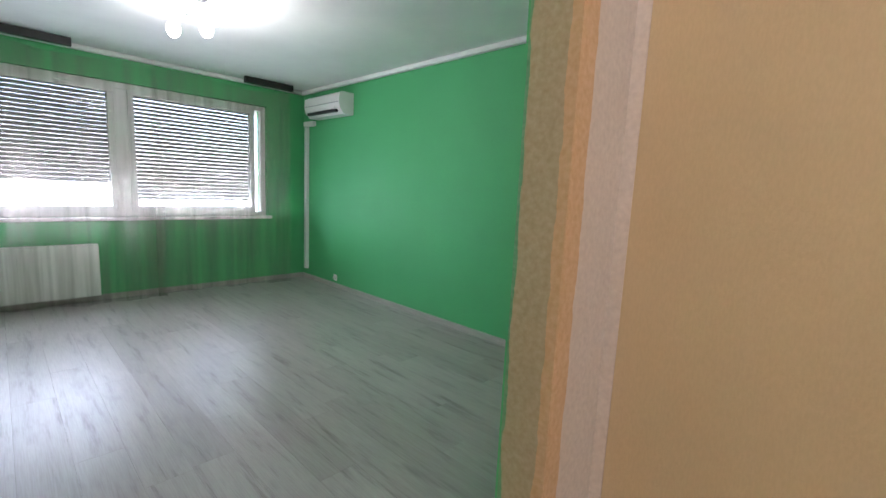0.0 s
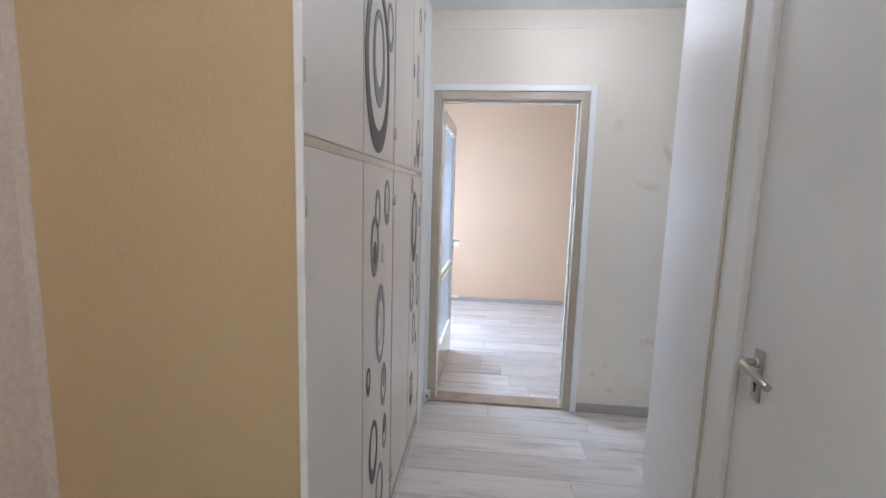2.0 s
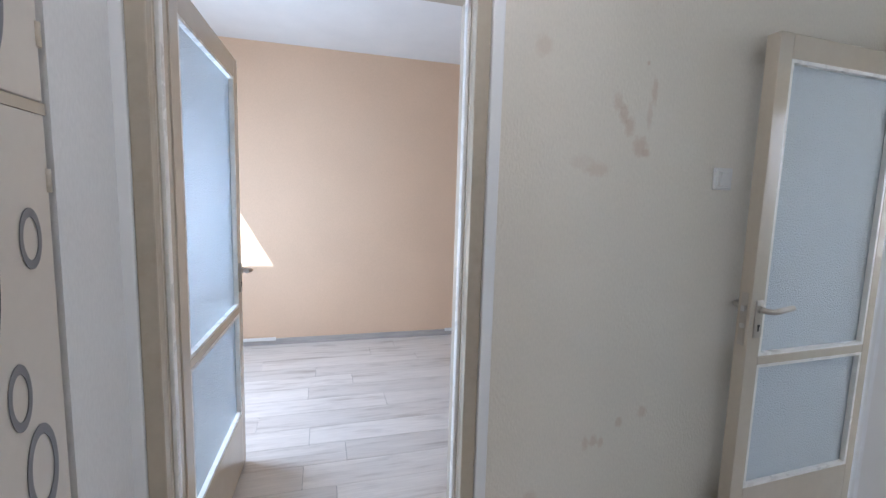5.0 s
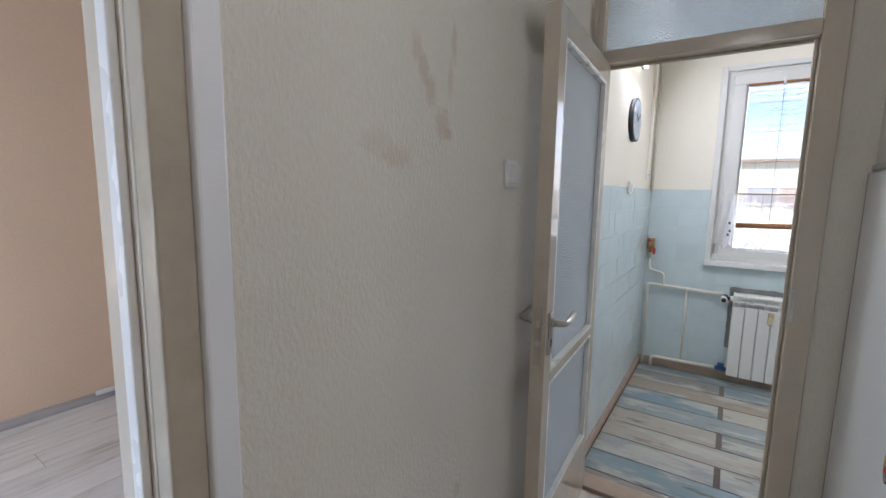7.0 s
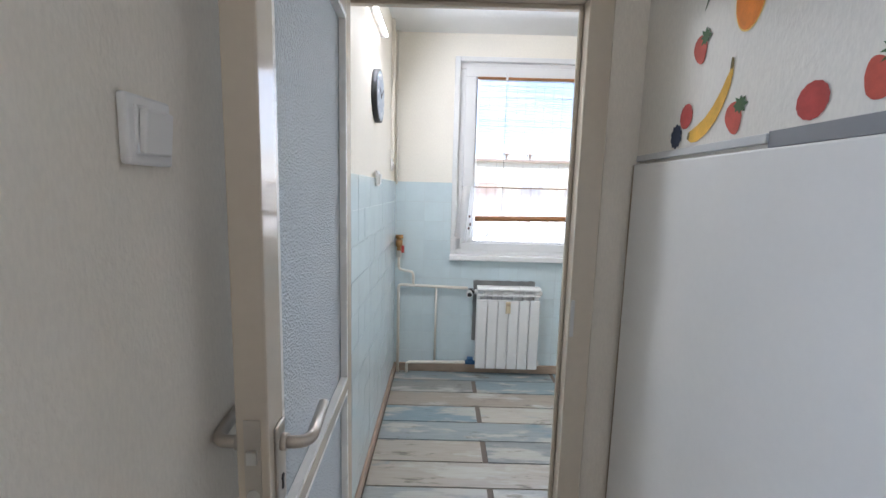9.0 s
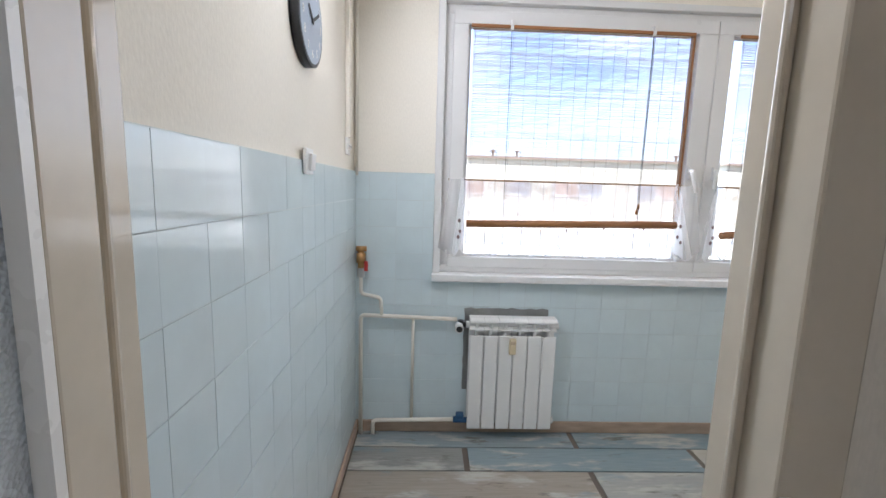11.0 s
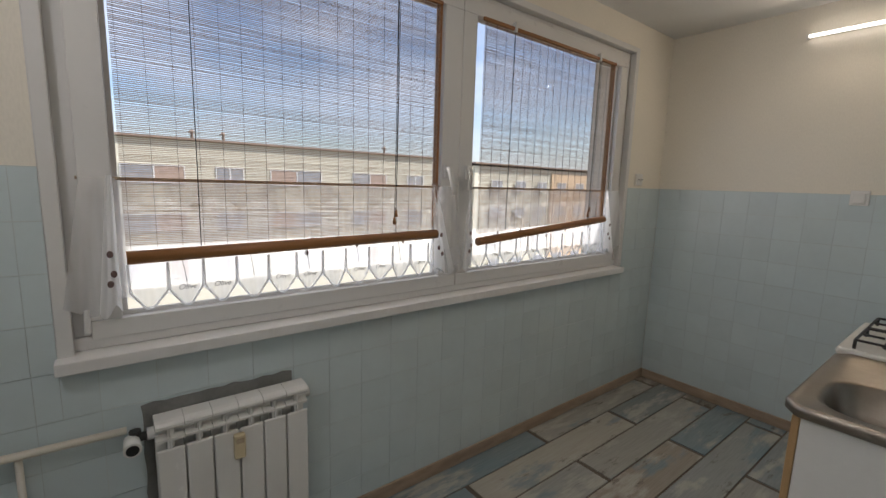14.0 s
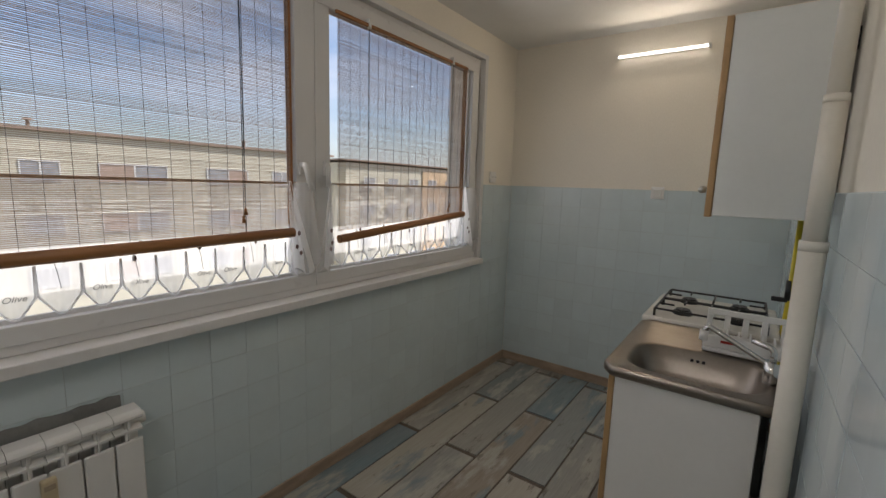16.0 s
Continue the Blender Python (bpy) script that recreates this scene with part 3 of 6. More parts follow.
solid("threshold", bm, "wood_skirt", "worn brown wooden threshold strip under the door", "threshold")


def handle(parent, x, y, z, side, toward, lever=0.105, droop=0.0):
    """Lever on a long plate. Leaf along local x; side: +1/-1 the face along y; toward: direction of the lever along x."""
    bm = B()
    box(bm, x - 0.019, x + 0.019, y, y + side * 0.006, z - 0.108, z + 0.034, 0.003)
    plate = part("handle_plate", bm, "alu", parent, "dull aluminium handle plate", True)
    bm = B()
    tube(bm, [(x, y, z), (x, y + side * 0.052, z), (x + toward * lever, y + side * 0.050, z + 0.012 - droop)], 0.0105)
    part("lever", bm, "alu", plate, "", True)
    bm = B()
    cyl(bm, (x, y + side * 0.004, z), (x, y + side * 0.016, z), 0.014)
    part("rosette", bm, "alu", plate, "", True)
    bm = B()
    cyl(bm, (x, y + side * 0.004, z - 0.062), (x, y + side * 0.0075, z - 0.062), 0.006)
    box(bm, x - 0.003, x + 0.003, y + side * 0.004, y + side * 0.0075, z - 0.082, z - 0.062)
    part("keyhole", bm, "black", plate)
    return plate


def glazed_leaf(name, label, w, h, rail_z, stile, top, bottom, th=0.05):
    """Leaf in the plane y=0..th, hinge at x=0, free edge at x=w, two hammered panes."""
    d = thing(name, label, "door")
    bars = [("stile", (0, stile, 0, th, 0.008, h)), ("stile", (w - stile, w, 0, th, 0.008, h)), ("top_rail", (stile, w - stile, 0, th, h - top, h)), ("middle_rail", (stile, w - stile, 0, th, rail_z - 0.017, rail_z + 0.017)), ("bottom_rail", (stile, w - stile, 0, th, 0.008, bottom))]
    for nm, b in bars:
        bm = B()
        box(bm, *b, 0.003)
        part(nm, bm, "door_paint", d)
    for z0, z1 in ((bottom, rail_z - 0.017), (rail_z + 0.017, h - top)):
        bm = B()
        box(bm, stile - 0.004, w - stile + 0.004, th * 0.42, th * 0.58, z0 - 0.004, z1 + 0.004)
        g = part("pane", bm, "frost", d, "hammered frosted glass pane")
        g.visible_shadow = False
        for y0, y1 in ((0.001, th * 0.4), (th * 0.6, th - 0.001)):
            bm = B()
            for b in ((stile, stile + 0.012, y0, y1, z0, z1), (w - stile - 0.012, w - stile, y0, y1, z0, z1), (stile + 0.012, w - stile - 0.012, y0, y1, z0, z0 + 0.012), (stile + 0.012, w - stile - 0.012, y0, y1, z1 - 0.012, z1)):
                box(bm, *b)
            part("glazing_bead", bm, "white_gloss", d)
    bm = B()
    box(bm, w - 0.001, w + 0.002, th * 0.25, th * 0.75, 0.88, 1.08)
    lock = part("lock_face", bm, "alu", d, "worn steel lock face")
    bm = B()
    cyl(bm, (w, th / 2, 0.955), (w + 0.004, th / 2, 0.955), 0.010)
    box(bm, w, w + 0.008, th * 0.35, th * 0.65, 1.01, 1.03)
    part("latch", bm, "metal", lock)
    handle(d, w - 0.040, 0.0, 1.02, -1, -1)
    handle(d, w - 0.040, th, 1.02, 1, -1)
    return d


# beige room: leaf swung into the room, hinge on the jamb at x DX0
leaf = glazed_leaf("glazed_door", "ivory door with frosted panes, open into the beige room", 0.86, 2.01, 0.83, 0.07, 0.09, 0.30)
leaf.matrix_world = pose(0.085, EY + 0.02, 0, 0, 0, 88.0)
# kitchen: leaf swung against the hall wall, hinge beside the kitchen opening
leaf = glazed_leaf("glazed_door", "ivory door with hammered glass panes, open against the hall wall", 0.74, 2.0, 0.82, 0.066, 0.085, 0.30)
leaf.matrix_world = pose(2.755, -0.036, 0, 0, 0, 182.3)

# kitchen door frame with a glazed transom
kf = thing("kitchen_door_frame", "yellowed ivory door frame with a hammered glass transom", "door frame", at=(2.80, -0.42, 0))
ko = Vector(kf.location)
for nm, b in (("jamb", (2.735, 2.85, -0.055, -0.025, 0, 2.52)), ("jamb", (2.735, 2.85, -0.86, -0.785, 0, 2.52)), ("transom_bar", (2.735, 2.85, -0.785, -0.055, 2.0, 2.055)), ("head", (2.735, 2.85, -0.785, -0.055, 2.46, 2.52)), ("stop", (2.79, 2.80, -0.785, -0.772, 0.02, 2.0)), ("stop", (2.79, 2.80, -0.068, -0.055, 0.02, 2.0)), ("stop", (2.79, 2.80, -0.772, -0.068, 1.987, 2.0))):
    bm = B()
    box(bm, *b, 0.004)
    bm.transform(Matrix.Translation(-ko))
    part(nm, bm, "door_paint", kf)
bm = B()
box(bm, 2.785, 2.791, -0.785, -0.055, 2.055, 2.46)
bm.transform(Matrix.Translation(-ko))
part("transom_pane", bm, "frost", kf, "hammered glass transom pane").visible_shadow = False
bm = B()
box(bm, 2.730, 2.735, -0.80, -0.787, 0.98, 1.10, 0.002)
bm.transform(Matrix.Translation(-ko))
part("strike_plate", bm, "metal", kf)
bm = B()
box(bm, 2.735, 2.85, -0.785, -0.055, -0.011, 0.022, 0.006)
solid("threshold", bm, "wood_skirt", "worn brown threshold of the kitchen door", "threshold")

# bathroom door in the corridor: closed, flush
bf = thing("bathroom_door_frame", "white painted door frame in the corridor wall", "door frame", at=(1.12, -1.88, 0))
bo = Vector(bf.location)
for nm, b in (("casing", (1.098, 1.20, -1.558, -1.43, 0, 2.10)), ("casing", (1.098, 1.20, -2.33, -2.25, 0, 2.10)), ("casing_head", (1.098, 1.20, -2.25, -1.558, 2.02, 2.10))):
    bm = B()
    box(bm, *b, 0.006)
    bm.transform(Matrix.Translation(-bo))
    part(nm, bm, "white_lam", bf)
for y in (-1.44,):
    bm = B()
    box(bm, 1.090, 1.098, y - 0.012, y, 0, 2.10, 0.003)
    bm.transform(Matrix.Translation(-bo))
    part("outer_lip", bm, "door_paint", bf)
bd = thing("bathroom_door", "plain cream painted flush door with a lever handle, closed", "door", at=(1.118, -1.562, 0))
bm = B()
box(bm, 0, 0.668, 0, 0.04, 0.008, 2.015, 0.003)
part("leaf", bm, "white_lam", bd)
handle(bd, 0.086, 0.0, 1.01, -1, 1, 0.115, 0.035)
bd.rotation_euler = (0, 0, radians(-90))

# ---- built-in closet ----


def closet_unit(y0, y1, split, label):
    """Closet bay with two upper and two lower flush doors; the second door of each pair carries vinyl rings."""
    u = thing("closet_unit", label, "closet", "closet bays", at=(-0.3, (y0 + y1) / 2, 0))
    o = Vector(u.location)
    bm = B()
    box(bm, -0.62, -0.022, y0, y1, 0.06, CEIL - 0.002)
    bm.transform(Matrix.Translation(-o))
    part("carcass", bm, "worn_edge", u)
    bm = B()
    box(bm, -0.60, -0.012, y0, y1, 0.0, 0.058)
    bm.transform(Matrix.Translation(-o))
    part("plinth", bm, "grey_skirt", u)
    bm = B()
    box(bm, -0.022, -0.003, -1.9835 if y0 < -1.9 else y0, y1, 1.5255, 1.5465)
    bm.transform(Matrix.Translation(-o))
    part("divider_rail", bm, "door_paint", u, "worn ivory rail between the doors")
    for z0, z1 in ((0.075, 1.524), (1.548, CEIL - 0.03)):
        for a, b in ((-1.9835 if y0 < -1.9 else y0 + 0.012, split - 0.006), (split + 0.006, y1 - 0.012)):
            bm = B()
            box(bm, -0.022, 0.0, a, b, z0, z1, 0.003)
            bm.transform(Matrix.Translation(-o))
            d = part("closet_door", bm, "closet_panel", u)
            if a > split:
                bm = B()
                box(bm, -0.021, -0.002, split - 0.005, split + 0.0055, z0, z1, 0.002)
                bm.transform(Matrix.Translation(-o))
                part("edge_banding", bm, "worn_edge", d, "brown worn door edge")
            hy = a + 0.002 if a < split - 0.01 else b - 0.002
            for hz in (z0 + 0.12, z1 - 0.12):
                bm = B()
                cyl(bm, (0.0, hy, hz - 0.022), (0.0, hy, hz + 0.022), 0.006, seg=10)
                bm.transform(Matrix.Translation(-o))
                part("hinge", bm, "door_paint", d, "", True)
    return u


closet_unit(-1.93, -1.09, -1.54, "white built-in closet bay with a strip of vinyl rings")
closet_unit(-1.09, -0.29, -0.655, "white built-in closet bay with small vinyl rings")
bm = B()
box(bm, -0.62, 0.004, -0.288, -0.001, 0, CEIL - 0.001)
solid("closet_filler", bm, "white_wall", "white painted filler panel between closet and door", "panel")
bm = B()
box(bm, -0.0125, 0.004, -1.993, -1.9855, 0, CEIL - 0.001, 0.002)
solid("closet_edge", bm, "white_gloss", "white painted edge strip of the closet", "trim")


def ring(y, z, ry, rz, hole, dy, dz, material):
    """Vinyl ring on the closet front: an oval with an off-centre hole (hole = 0: a full disc)."""
    bm = B()
    n = 40
    if hole:
        rows = []
        for k in range(n):
            a = 2 * math.pi * k / n
            c, s = math.cos(a), math.sin(a)
            rows.append([bm.verts.new(p) for p in ((0.0009, y + ry * c, z + rz * s), (0.0024, y + ry * c, z + rz * s), (0.0024, y + dy * ry + hole * ry * c, z + dz * rz + hole * rz * s), (0.0009, y + dy * ry + hole * ry * c, z + dz * rz + hole * rz * s))])
        for A, C in zip(rows, rows[1:] + rows[:1]):
            for i in range(4):
                bm.faces.new((A[i], A[(i + 1) % 4], C[(i + 1) % 4], C[i]))
    else:
        poly(bm, [(0.0026, y + ry * math.cos(2 * math.pi * k / n), z + rz * math.sin(2 * math.pi * k / n)) for k in range(n)], -0.0014, (1, 0, 0))
    name = {"decal_dark": "charcoal", "decal_mid": "grey", "decal_pale": "pale grey"}[material]
    return solid("vinyl_ring", bm, material, name + (" vinyl ring" if hole else " vinyl dot") + " stuck on the white closet door", "sticker", "closet rings")


RINGS = [  # y, z, half width, half height, hole, hole shift y, z, colour
    (-1.365, 1.84, 0.165, 0.275, 0.79, 0.02, 0.06, "decal_dark"), (-1.355, 1.87, 0.080, 0.155, 0.70, 0.02, 0.13, "decal_mid"), (-1.185, 2.03, 0.05, 0.085, 0.7, 0, 0.1, "decal_mid"),
    (-1.215, 1.395, 0.045, 0.085, 0.68, 0.02, 0.12, "decal_mid"), (-1.225, 1.395, 0.018, 0.035, 0, 0, 0, "decal_pale"), (-1.36, 1.375, 0.035, 0.068, 0.72, 0, -0.05, "decal_mid"), (-1.40, 1.25, 0.055, 0.105, 0.66, 0.05, 0.1, "decal_mid"),
    (-1.395, 1.225, 0.020, 0.042, 0, 0, 0, "decal_dark"), (-1.275, 1.21, 0.017, 0.036, 0, 0, 0, "decal_pale"), (-1.305, 0.95, 0.068, 0.150, 0.72, 0.05, -0.1, "decal_mid"), (-1.315, 0.94, 0.034, 0.07, 0.7, 0.05, 0.05, "decal_pale"),
    (-1.245, 0.69, 0.045, 0.088, 0.72, 0.05, 0.1, "decal_mid"), (-1.24, 0.715, 0.02, 0.04, 0, 0, 0, "decal_mid"), (-1.475, 0.80, 0.025, 0.05, 0.6, 0.05, 0.15, "decal_dark"), (-1.40, 0.50, 0.06, 0.12, 0.7, 0, 0.12, "decal_dark"), (-1.22, 0.48, 0.035, 0.075, 0.7, 0, 0, "decal_mid"),
    (-1.225, 0.51, 0.016, 0.04, 0, 0, 0, "decal_dark"), (-1.30, 0.28, 0.06, 0.11, 0.68, 0, 0.1, "decal_mid"),
    (-0.455, 2.33, 0.035, 0.06, 0.7, 0, 0, "decal_mid"), (-0.63, 2.03, 0.014, 0.035, 0, 0, 0, "decal_dark"), (-0.50, 2.0, 0.035, 0.07, 0.72, 0, 0.08, "decal_mid"), (-0.50, 2.10, 0.025, 0.045, 0.7, 0, 0, "decal_mid"), (-0.455, 1.70, 0.062, 0.13, 0.72, 0, 0.1, "decal_mid"), (-0.455, 1.66, 0.022, 0.045, 0, 0, 0, "decal_dark"),
    (-0.56, 1.60, 0.02, 0.03, 0, 0, 0, "decal_mid"), (-0.62, 1.47, 0.022, 0.04, 0.65, 0, 0.05, "decal_mid"), (-0.54, 1.25, 0.085, 0.19, 0.68, 0, 0.14, "decal_dark"), (-0.54, 1.29, 0.045, 0.10, 0.68, 0, 0.05, "decal_pale"), (-0.37, 1.30, 0.03, 0.055, 0.7, 0, 0, "decal_mid"),
    (-0.43, 1.03, 0.03, 0.06, 0.7, 0, 0, "decal_mid"), (-0.58, 0.90, 0.06, 0.105, 0.72, 0, 0.08, "decal_mid"), (-0.58, 0.99, 0.035, 0.065, 0.7, 0, 0, "decal_pale"), (-0.385, 0.87, 0.045, 0.09, 0.72, 0, 0.05, "decal_mid"), (-0.50, 0.68, 0.045, 0.09, 0.72, 0, 0, "decal_mid"), (-0.41, 0.56, 0.03, 0.06, 0.7, 0, 0, "decal_pale"), (-0.42, 0.60, 0.016, 0.03, 0, 0, 0, "decal_dark"), (-0.545, 0.34, 0.045, 0.10, 0.6, 0, 0.1, "decal_dark")]
for row in RINGS:
    ring(*row)
# ---- kitchen window ----
GX1 = 4.76
win = thing("window_1", "white plastic two-sash kitchen window, closed", "window", at=(GX1, -1.93, WZ0))
wo = Vector(win.location)
win["kind"] = "structure"


def wpart(name, boxes, material, parent, bevel=0.004, label=""):
    bm = B()
    for b in boxes:
        box(bm, *b, bevel)
    bm.transform(Matrix.Translation(-wo))
    return part(name, bm, material, parent, label)


wpart("window_frame", [(4.722, 4.80, WY0 + 0.001, WY1 - 0.001, WZ0 + 0.005, 0.985), (4.735, 4.80, WY0 + 0.001, WY1 - 0.001, 2.32, WZ1 - 0.001), (4.735, 4.80, WY0 + 0.001, -3.35, 0.985, 2.32), (4.735, 4.80, -0.52, WY1 - 0.001, 0.985, 2.32)], "pvc", win)
for y0, y1, hy in ((-1.93, -0.515, -1.85), (-3.355, -1.932, -1.985)):
    g0, g1 = (y0 + 0.105, y1 - 0.08) if hy == -1.85 else (y0 + 0.08, y1 - 0.085)
    sash = wpart("sash", [(4.715, 4.79, y0, y1, 0.975, 1.035), (4.715, 4.79, y0, y1, 2.265, 2.335), (4.715, 4.79, y0, g0, 1.035, 2.265), (4.715, 4.79, g1, y1, 1.035, 2.265)], "pvc", win)
    wpart("glazing_bead", [(4.745, 4.755, g0, g1, 1.035, 1.05), (4.745, 4.755, g0, g1, 2.25, 2.265), (4.745, 4.755, g0, g0 + 0.015, 1.05, 2.25), (4.745, 4.755, g1 - 0.015, g1, 1.05, 2.25)], "pvc", sash, 0.002)
    pane = wpart("pane", [(4.757, 4.763, g0, g1, 1.035, 2.265)], "glass", sash, 0)
    pane.visible_shadow = False
    grip = wpart("window_handle", [(4.700, 4.715, hy - 0.014, hy + 0.014, 1.50, 1.57)], "pvc", sash, 0.003, "white plastic lever handle" if hy == -1.85 else "grey inner handle")
    bm = B()
    tube(bm, [(4.715, hy, 1.545), (4.660, hy + 0.018, 1.548), (4.652, hy - 0.012, 1.43)] if hy == -1.85 else [(4.715, hy, 1.55), (4.69, hy, 1.55), (4.69, hy, 1.45)], 0.012, 10)
    bm.transform(Matrix.Translation(-wo))
    part("grip", bm, "plastic", grip, "", True)
    wpart("hinge_cover", [(4.70, 4.716, (y1 - 0.002) if hy == -1.85 else y0, (y1 + 0.014) if hy == -1.85 else y0 - 0.014, 1.0, 1.075)], "pvc", sash, 0.004)
wpart("outer_trim", [(4.690, 4.733, WY1 - 0.004, WY1 + 0.035, WZ0, WZ1 + 0.03), (4.690, 4.733, WY0 - 0.035, WY0 + 0.004, WZ0, WZ1 + 0.03), (4.690, 4.733, WY0 + 0.004, WY1 - 0.004, WZ1 - 0.004, WZ1 + 0.03)], "pvc", win)
bm = B()
box(bm, 4.640, 4.735, -3.395, -0.43, 0.905, 0.944, 0.004)
solid("window_sill", bm, "sill", "white painted window sill board, slightly grimy", "sill", kind="structure")

# ---- reed blinds ----


def reed_blind(y0, y1, sag, label):
    x = 4.700
    bl = thing("reed_blind", label, "blind", "window blinds", at=(x, (y0 + y1) / 2, 2.26))
    o = Vector(bl.location)

    def put(name, bm, material, lab="", kind="", smooth=False):
        bm.transform(Matrix.Translation(-o))
        return part(name, bm, material, bl, lab, smooth, kind)

    bm = B()
    box(bm, x - 0.008, x + 0.006, y0 - 0.01, y1 + 0.01, 2.245, 2.262, 0.003)
    put("head_rail", bm, "bamboo", "brown wooden head rail")
    # bottom roll, tilted when the cord is uneven
    bm = B()
    cyl(bm, (x - 0.012, y0, 1.245 + sag), (x - 0.012, y1, 1.225 - sag * 0.9), 0.021, seg=14)
    put("bottom_roll", bm, "bamboo", "rolled brown bottom rod", "", True)
    rnd = random.Random(7 if sag else 3)
    verts, faces = [], []

    def bar(a0, a1, za0, za1, h, d):
        k = len(verts)
        for yy, zz in ((a0, za0), (a1, za1)):
            verts.extend(((x - d - o.x, yy - o.y, zz - o.z), (x + d - o.x, yy - o.y, zz - o.z), (x + d - o.x, yy - o.y, zz + h - o.z), (x - d - o.x, yy - o.y, zz + h - o.z)))
        faces.extend(((k, k + 1, k + 5, k + 4), (k + 1, k + 2, k + 6, k + 5), (k + 2, k + 3, k + 7, k + 6), (k + 3, k, k + 4, k + 7), (k, k + 3, k + 2, k + 1), (k + 4, k + 5, k + 6, k + 7)))

    z = 1.262
    while z < 2.245:
        t = max(0.0, (1.5 - z) / 0.25)
        j = rnd.uniform(-0.0002, 0.0002)
        bar(y0, y1, z + sag * t + j, z - sag * 0.9 * t + rnd.uniform(-0.0003, 0.0003) + j, rnd.uniform(0.0021, 0.0028), 0.0008)
        z += 0.0054 * rnd.uniform(0.8, 1.2)
    me = bpy.data.meshes.new("reeds")
    me.from_pydata(verts, [], faces)
    me.materials.append(MAT["reed"])
    r = new("reeds", me)
    r.parent = bl
    tagged(r, "thin brown woven reeds", kind="stuff")
    n = 17
    for k in range(n + 1):
        y = y0 + 0.012 + (y1 - y0 - 0.024) * k / n + rnd.uniform(-0.004, 0.004)
        bm = B()
        box(bm, x - 0.0028, x - 0.0014, y - 0.0005, y + 0.0005, 1.25, 2.245)
        put("thread", bm, "thread")
    pull = y0 + (0.17 if sag else 0.215)
    for y in (pull, y1 - 0.202):
        bm = B()
        cyl(bm, (x - 0.006, y, 1.25), (x - 0.006, y, 2.25), 0.0014, seg=6)
        put("cord", bm, "black", "dark lifting cord")
    for y, zb in ((pull + 0.005, 1.36), (pull + 0.014, 1.33)):
        bm = B()
        cyl(bm, (x - 0.014, y, zb), (x - 0.010, y - 0.01, 2.25), 0.0011, seg=6)
        c = put("pull_cord", bm, "black")
        bm = B()
        cyl(bm, (x - 0.014, y, zb - 0.03), (x - 0.014, y, zb), 0.008, 0.004, 10)
        bm.transform(Matrix.Translation(-o))
        part("tassel", bm, "bamboo", c, "dark wooden tassel", True)
    for y in (pull, y1 - 0.202):
        bm = B()
        box(bm, x - 0.014, x + 0.012, y - 0.008, y + 0.008, 2.235, 2.285, 0.003)
        put("clip", bm, "pvc", "grey plastic clip")
    bm = B()
    box(bm, x + 0.002, x + 0.03, y0 - 0.014, y0 - 0.002, 1.28, 2.26, 0.002)
    put("edge_strip", bm, "bamboo", "brown edge strip of folded reeds")
    return bl


reed_blind(-1.785, -0.615, 0.0, "brown reed roll-up blind hanging before the window")
reed_blind(-3.165, -2.05, 0.035, "brown reed roll-up blind, its bottom rod hanging askew")

# ---- cafe curtains ----


